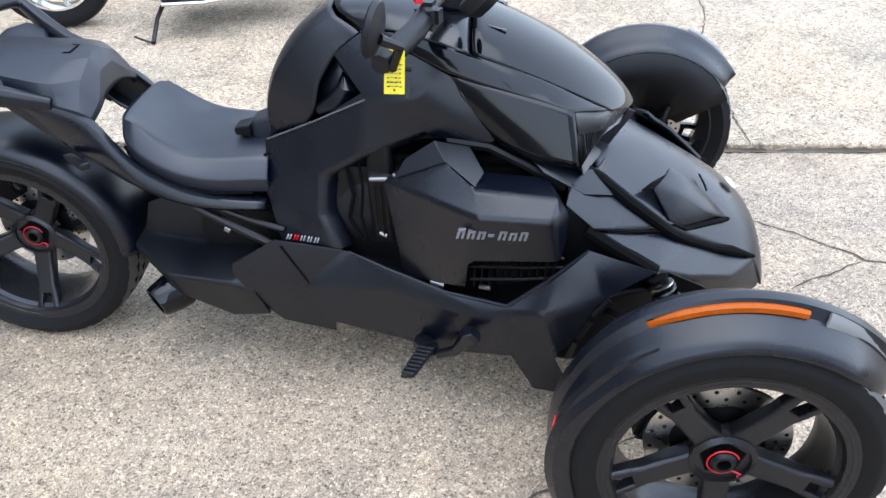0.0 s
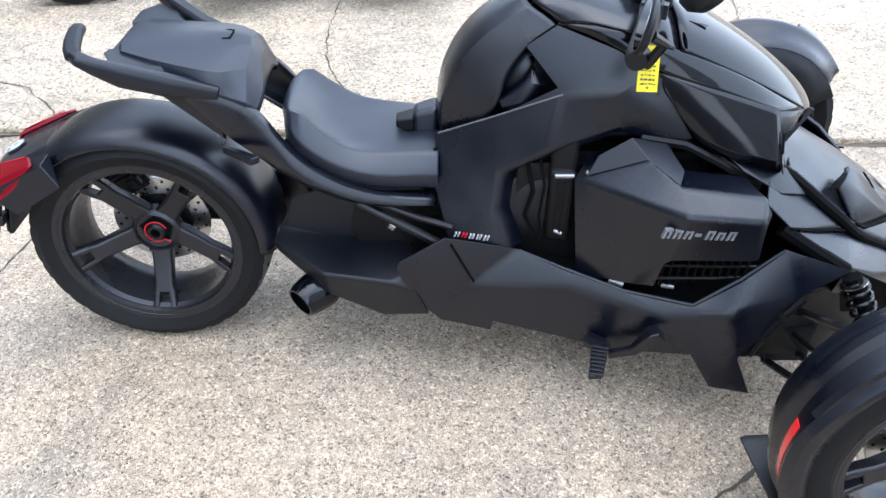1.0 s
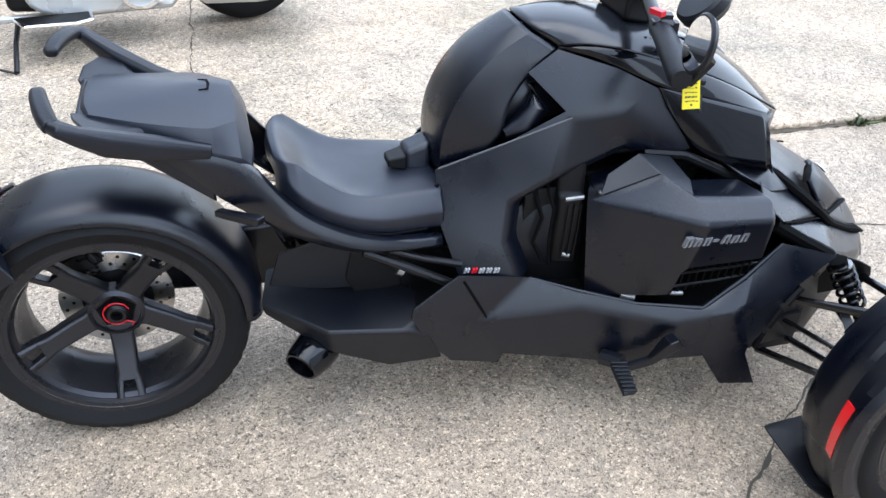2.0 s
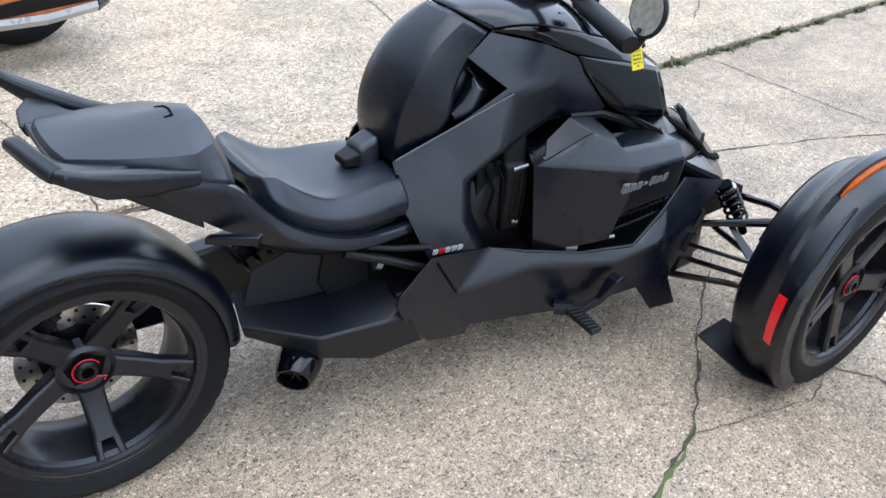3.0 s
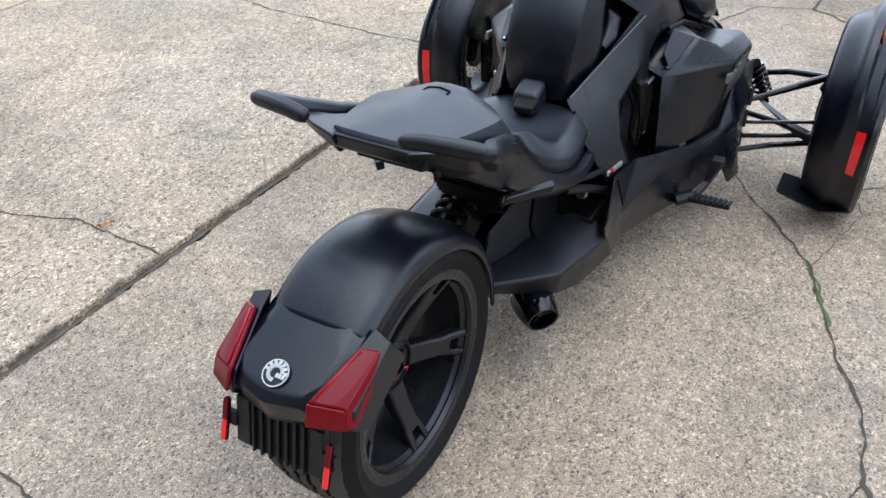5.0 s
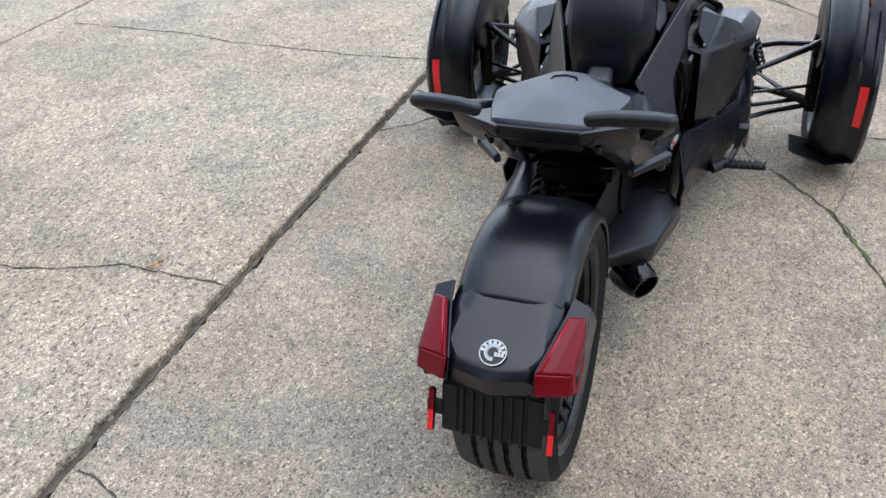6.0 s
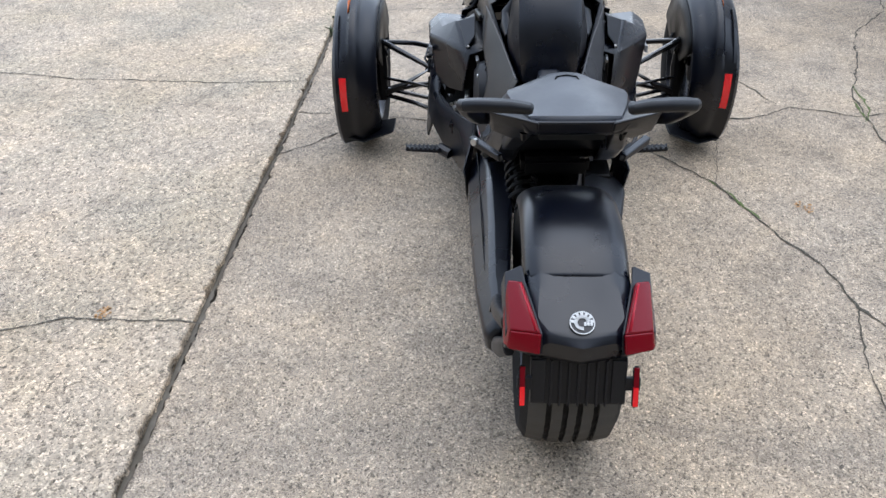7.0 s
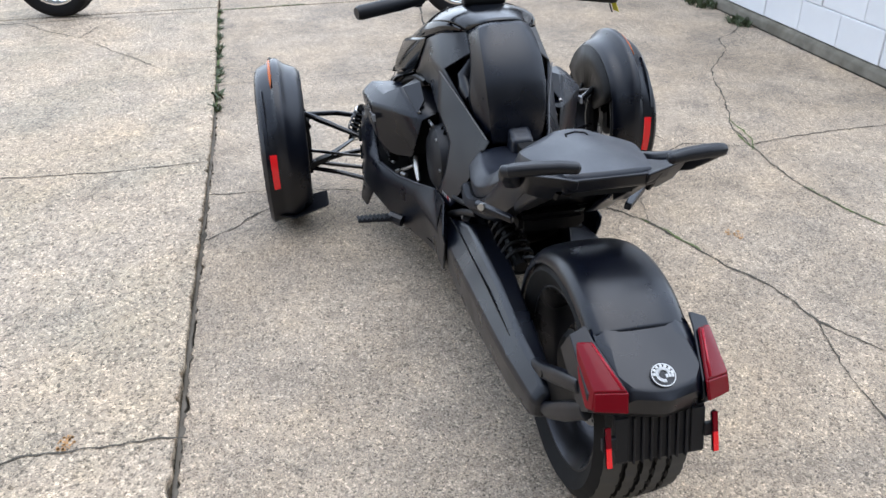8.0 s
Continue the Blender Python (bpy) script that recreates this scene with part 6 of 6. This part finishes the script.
part("fender_bracket", flat_bar([(-0.04, 0.150, 0.258), (-0.11, 0.154, 0.300), (-0.19, 0.150, 0.365), (-0.262, 0.138, 0.425)], [0.014, 0.016, 0.016, 0.012], [0.014, 0.018, 0.022, 0.018]), MATTE, bike, "black lower fender bracket", angle=40, bevel=0.004)
part("bracket_web", cage([(-0.03, 0.148, 0.335), (-0.20, 0.143, 0.445), (-0.235, 0.138, 0.405), (-0.06, 0.146, 0.270)], [(0, 1, 2, 3)], 1, (0, 1, 0)), DARK, bike, "dark web between the fender brackets", thick=0.006, bevel=0.003)
part("bracket_bolt", tube([(-0.085, 0.166, 0.384), (-0.085, 0.174, 0.386)], 0.008, 8), STEEL_BLACK, bike)
ax = Vector((0.38, 0.078, 0.370)), Vector((0.60, 0.085, 0.445))
rs = part("rear_shock", tube([ax[0], ax[1]], 0.02), DARK, bike, "black rear coil-over shock")
d = ax[1] - ax[0]
u = d.cross(Vector((0, 1, 0))).normalized()
v = d.cross(u).normalized()
part("coil_spring", tube([ax[0] + d * (i / 108) * 0.95 + (u * math.cos(i * 0.42) + v * math.sin(i * 0.42)) * 0.04 for i in range(109)], 0.0065, 6), STEEL_BLACK, rs)

# --- pegs, pedal, flaps ---
for s in BOTH:
    core = [[(1.080 - 0.032 * u + dx, s * (0.335 + 0.120 * u), 0.198 + 0.022 * u + dz) for dx, dz in ((-0.020 + 0.004 * u, -0.006), (-0.020 + 0.004 * u, 0.005), (0.020 - 0.006 * u, 0.007), (0.020 - 0.006 * u, -0.006))] for u in (0, 0.3, 0.7, 1.0)]
    peg = part("foot_peg", loft(core), GRAIN, bike, "ribbed black foot peg", bevel=0.003)
    for k in range(8):
        u = (k + 0.7) / 8
        pg = bmesh.new()
        box(pg, (1.080 - 0.032 * u, s * (0.335 + 0.120 * u), 0.2045 + 0.022 * u), (0.040 - 0.010 * u, 0.008, 0.008), Matrix.Rotation(radians(12 * s), 4, "Z"))
        part("rib", pg, GRAIN, peg, bevel=0.002)
    mt = bmesh.new()
    tube([(1.06, s * 0.30, 0.19), (1.09, s * 0.34, 0.20)], 0.02, 8, mt)
    part("peg_mount", mt, MATTE, bike)
part("brake_pedal", loft([[(1.10, -0.335, 0.195), (1.10, -0.35, 0.195), (1.10, -0.35, 0.175), (1.10, -0.335, 0.175)], [(1.14, -0.355, 0.225), (1.14, -0.37, 0.225), (1.15, -0.37, 0.205), (1.15, -0.355, 0.205)], [(1.165, -0.362, 0.285), (1.165, -0.395, 0.285), (1.188, -0.395, 0.262), (1.188, -0.362, 0.262)], [(1.185, -0.362, 0.292), (1.185, -0.395, 0.292), (1.205, -0.395, 0.27), (1.205, -0.362, 0.27)]]), MATTE, bike, "black brake pedal", bevel=0.003)

# --- bars, mirrors, gauge ---
bar = part("handlebar", tube([(1.10, -0.20, 0.935), (1.13, -0.10, 0.95), (1.15, 0, 0.955), (1.13, 0.10, 0.95), (1.10, 0.20, 0.935)], 0.014, 12), STEEL_BLACK, bike, "black handlebar")
part("steering_clamp", loft([[(1.10, -0.07, 0.90), (1.10, 0.07, 0.90), (1.19, 0.06, 0.88), (1.19, -0.06, 0.88)], [(1.11, -0.06, 0.98), (1.11, 0.06, 0.98), (1.17, 0.05, 0.97), (1.17, -0.05, 0.97)]]), DARK, bike, bevel=0.01)
for s in BOTH:
    part("grip", tube([(1.10, s * 0.20, 0.935), (1.085, s * 0.27, 0.925), (1.04, s * 0.40, 0.915), (1.036, s * 0.412, 0.914)], [0.019, 0.022, 0.022, 0.018], 14), GRAIN, bar, "black rubber grip")
    sw = bmesh.new()
    box(sw, (1.105, s * 0.215, 0.935), (0.05, 0.05, 0.055), Matrix.Rotation(radians(18 * s), 4, "Z"))
    bmesh.ops.bevel(sw, geom=sw.edges[:], offset=0.014, segments=3, affect="EDGES")
    part("switch_block", sw, MATTE, bar, "black switch block")
kb = bmesh.new()
box(kb, (1.085, -0.215, 0.966), (0.014, 0.03, 0.01), Matrix.Rotation(radians(18), 4, "Z"))
part("stop_switch", kb, RED_P, bar, "red stop switch")
# round bar mirror on the right
mm = lathe([(0.0005, -0.013), (0.03, -0.012), (0.046, -0.006), (0.0505, 0.002), (0.047, 0.006), (0.0005, 0.006)], 40)
mir = part("mirror", mm, GRAIN, bike, "round black bar mirror")
mir.matrix_basis = Matrix.Translation((1.035, -0.442, 0.988)) @ Vector((-0.95, 0.16, 0.18)).to_track_quat("Y", "Z").to_matrix().to_4x4()
part("mirror_glass", lathe([(0.0005, 0.0058), (0.044, 0.0058), (0.044, 0.0066), (0.0005, 0.0066)], 40), MIRROR, mir, "mirror glass")
part("mirror_stem", tube([(1.045, -0.447, 0.972), (1.075, -0.425, 0.95), (1.055, -0.405, 0.905)], [0.010, 0.009, 0.010], 8), STEEL_BLACK, bike)
# gauge pod
gp = lathe([(0.0005, -0.03), (0.04, -0.026), (0.055, -0.008), (0.056, 0.012), (0.050, 0.018), (0.0005, 0.018)], 36)
gpo = part("gauge_pod", gp, GRAIN, bike, "dark round gauge pod")
gpo.matrix_basis = Matrix.Translation((1.21, -0.175, 0.965)) @ Vector((-0.7, 0.1, 0.7)).to_track_quat("Y", "Z").to_matrix().to_4x4()

# --- the price tag ---
tg = prism([(-0.018, -0.038), (0.018, -0.038), (0.018, 0.036), (0.015, 0.039), (-0.015, 0.039), (-0.018, 0.036)], "y", -0.0008, 0.0008)
TM = Matrix.Translation((1.060, -0.408, 0.899)) @ pose(0, 0, 0, -22, 3, 4)
tag = tagged(part("price_tag", tg, YELLOW), "yellow plastic tag with handwriting hanging from the handlebar", "tag")
tag.matrix_basis = TM
ib = bmesh.new()
rnd = random.Random(5)
for k in range(7):
    x = -0.013
    while x < 0.010:
        w = rnd.uniform(0.003, 0.007)
        box(ib, (x + w / 2, -0.0012, 0.020 - 0.0075 * k + rnd.uniform(-0.0006, 0.0006)), (w, 0.0006, rnd.uniform(0.0012, 0.0026) + (0.001 if k == 5 else 0)), Matrix.Rotation(rnd.uniform(-0.15, 0.15), 4, "Y"))
        x += w + rnd.uniform(0.001, 0.002)
bmesh.ops.create_cone(ib, cap_ends=True, segments=10, radius1=0.0022, radius2=0.0022, depth=0.0006, matrix=Matrix.Translation((0, -0.0012, -0.031)) @ Matrix.Rotation(radians(90), 4, "X"))
part("writing", ib, INK, tag, "unreadable dark handwriting as bars")
part("string", tube([(0, 0.0, 0.034), (0.002, 0.004, 0.05), (0.002, 0.012, 0.065)], 0.0012, 5), INK, tag)
part("key", prism([(0.020, -0.045), (0.026, -0.045), (0.027, -0.015), (0.018, -0.012)], "y", 0.004, 0.006), STEEL_BLACK, tag, "small dark key")
part("key_fob", tube([(0.018, 0.005, 0.008), (0.030, 0.005, 0.006)], 0.006, 8), DARK, tag)


# ---- the neighbouring touring motorcycle, seen only low down ----
ORANGE = worn(material("orange_paint", (0.42, 0.11, 0.025), 0.25, 0, 0.6), 80, 0.02, 0.01, 0.05)
SILVER = worn(material("silver_paint", (0.45, 0.45, 0.43), 0.3, 0.3, 0.4), 120, 0.03, 0.02)
tour = tagged(empty("touring_motorcycle", pose(-0.355, 2.585, STEP, 0, 0, 12.5)), "orange and silver touring motorcycle on its side stand", "motorcycle")


def plain_wheel(parent, x, R, half, name):
    w = empty(name)
    w.parent = parent
    w.matrix_basis = pose(x, 0, R)
    part("tyre", lathe(tyre_profile(R, half, R * 0.7, (0.02, -0.02)), 72), RUBBER, w, "black tyre", 40)
    o = half * 0.8
    part("rim", lathe([(R * 0.7, -o), (R * 0.66, -o), (R * 0.63, -o + 0.02), (R * 0.63, o - 0.02), (R * 0.66, o), (R * 0.7, o)], 56), CHROME, w, "bright alloy rim")
    for k in range(9):
        b = bmesh.new()
        box(b, (R * 0.36, -0.02, 0), (R * 0.56, 0.025, 0.02))
        s = part("spoke", b, SILVER, w, bevel=0.004)
        s.matrix_basis = Matrix.Rotation(radians(40 * k), 4, "Y")
    part("hub", lathe([(0.0005, -0.06), (0.05, -0.06), (0.06, 0.0), (0.05, 0.06), (0.0005, 0.06)], 30), SILVER, w)
    part("brake_disc", lathe([(R * 0.32, -0.055), (R * 0.5, -0.055), (R * 0.5, -0.048), (R * 0.32, -0.048)], 48), STEEL, w, "steel brake disc")
    return w


plain_wheel(tour, -0.80, 0.315, 0.065, "front_wheel")
plain_wheel(tour, 0.85, 0.315, 0.085, "rear_wheel")
# saddlebag: orange shell, black recess, silver lower band
bag = []
for x, zb, zt, yi, yo in ((0.50, 0.26, 0.60, 0.20, 0.36), (0.56, 0.22, 0.62, 0.18, 0.41), (0.80, 0.205, 0.62, 0.18, 0.42), (1.02, 0.215, 0.58, 0.18, 0.42), (1.11, 0.235, 0.50, 0.19, 0.40)):
    bag.append([(x, -yi, zt), (x, -yo + 0.03, zt), (x, -yo, zt - 0.08), (x, -yo, zb + 0.04), (x, -yo + 0.02, zb), (x, -yi, zb)])
saddle = part("saddlebag", loft(bag), ORANGE, tour, "orange painted saddlebag", bevel=0.01)
for s in (1,):
    band = [[(x, -yo - 0.006, zb + 0.045), (x, -yo - 0.012, zb + 0.02), (x, -yo + 0.01, zb - 0.006), (x, -0.22, zb - 0.006), (x, -0.22, zb + 0.01), (x, -yo + 0.01, zb + 0.03)] for x, zb, yo in ((0.50, 0.255, 0.36), (0.56, 0.215, 0.41), (0.80, 0.20, 0.42), (1.04, 0.212, 0.42))]
    part("lower_band", loft(band), SILVER, saddle, "silver lower band")
    capb = [[(x, -yo - 0.008, zb + 0.05), (x, -yo - 0.014, zb + 0.02), (x, -yo + 0.01, zb - 0.008), (x, -0.24, zb - 0.008), (x, -0.24, zb + 0.03), (x, -yo + 0.01, zb + 0.05)] for x, zb, yo in ((1.045, 0.213, 0.42), (1.115, 0.235, 0.40))]
    part("band_cap", loft(capb), GLOSS, saddle, "gloss black band end")
    part("side_recess", prism([(0.55, 0.262), (1.04, 0.262), (1.02, 0.30), (0.98, 0.325), (0.90, 0.33), (0.55, 0.31)], "y", -0.424, -0.41), DARK, saddle, "black recess panel")
# engine, primary cover, frame
part("engine_case", loft([[(-0.25, -0.16, 0.18), (-0.25, 0.16, 0.18), (-0.25, 0.16, 0.48), (-0.25, -0.16, 0.48)], [(0.10, -0.20, 0.16), (0.10, 0.2, 0.16), (0.10, 0.2, 0.52), (0.10, -0.2, 0.52)], [(0.42, -0.17, 0.20), (0.42, 0.17, 0.20), (0.42, 0.17, 0.46), (0.42, -0.17, 0.46)]]), DARK, tour, bevel=0.03)
prim = []
for k in range(28):
    a = 2 * math.pi * k / 28
    prim.append((0.12 + (0.30 if math.cos(a) > 0 else 0.30) * math.copysign(abs(math.cos(a)) ** 0.6, math.cos(a)), 0.30 + 0.13 * math.copysign(abs(math.sin(a)) ** 0.7, math.sin(a))))
part("primary_cover", prism(prim, "y", -0.27, -0.19), SILVER, tour, "silver primary cover", bevel=0.02)
dc = lathe([(0.085, -0.02), (0.10, -0.02), (0.105, 0.0), (0.08, 0.0)], 40)
place(part("cover_ring", dc, CHROME, tour, "chrome cover ring"), pose(0.30, -0.272, 0.28))
part("lower_frame", tube([(-0.45, -0.10, 0.30), (-0.30, -0.14, 0.15), (0.45, -0.16, 0.15), (0.62, -0.10, 0.30)], 0.016, 8), SILVER, tour)
part("down_tube", tube([(-0.62, 0, 0.75), (-0.45, -0.08, 0.32), (-0.30, -0.12, 0.16)], 0.018, 8), DARK, tour)
for s in BOTH:
    part("fork", tube([(-0.80, s * 0.095, 0.30), (-0.66, s * 0.095, 0.75)], 0.026, 12), CHROME, tour)
fend = []
for i in range(13):
    a = radians(20 + 140 * i / 12)
    fend.append([(-0.80 + 0.345 * math.cos(a), w, 0.315 + (0.345 + d) * math.sin(a)) for w, d in ((0, 0.0), (0.06, -0.006), (0.085, -0.03), (0.088, -0.06))])
part("front_fender", rows_mesh(fend, 0, (0, 0, 1)), SILVER, tour, thick=0.004, sub=1)
fbd = part("footboard", prism([(-0.235, -0.26), (-0.20, -0.38), (0.0, -0.40), (0.06, -0.37), (0.07, -0.26)], "z", 0.178, 0.190), DARK, tour, "black rubber footboard", bevel=0.004)
part("footboard_trim", tube([(-0.235, -0.27, 0.184), (-0.205, -0.385, 0.184), (0.0, -0.405, 0.184), (0.065, -0.372, 0.184), (0.075, -0.27, 0.184)], 0.009, 8), CHROME, fbd, "chrome trim")
part("boot_guard", loft([[(-0.15, -0.21, 0.25), (0.02, -0.21, 0.25), (0.02, -0.25, 0.25), (-0.15, -0.25, 0.25)], [(-0.15, -0.21, 0.36), (0.02, -0.21, 0.36), (0.02, -0.24, 0.36), (-0.15, -0.24, 0.36)]]), CHROME, tour, bevel=0.008)
st = tube([(-0.22, -0.20, 0.16), (-0.255, -0.33, 0.10), (-0.28, -0.43, 0.012)], [0.013, 0.011, 0.012], 8)
tube([(-0.28, -0.43, 0.008), (-0.335, -0.40, 0.02), (-0.375, -0.385, 0.035)], 0.006, 6, st)
part("side_stand", st, STEEL_BLACK, tour, "dark steel side stand")

# ---- two more parked machines, of which only a wheel shows ----
for nm, m, h in (("motorcycle_wheel", pose(5.30, 2.23, STEP, 0, 0, 75), 0.09), ("motorcycle_wheel", pose(4.62, -0.72, 0, 0, 0, 60), 0.11)):
    e = tagged(empty(nm, m), "black tyre of another parked machine on the concrete", "wheel", "far wheels")
    plain_wheel(e, 0, 0.31, h, "wheel")
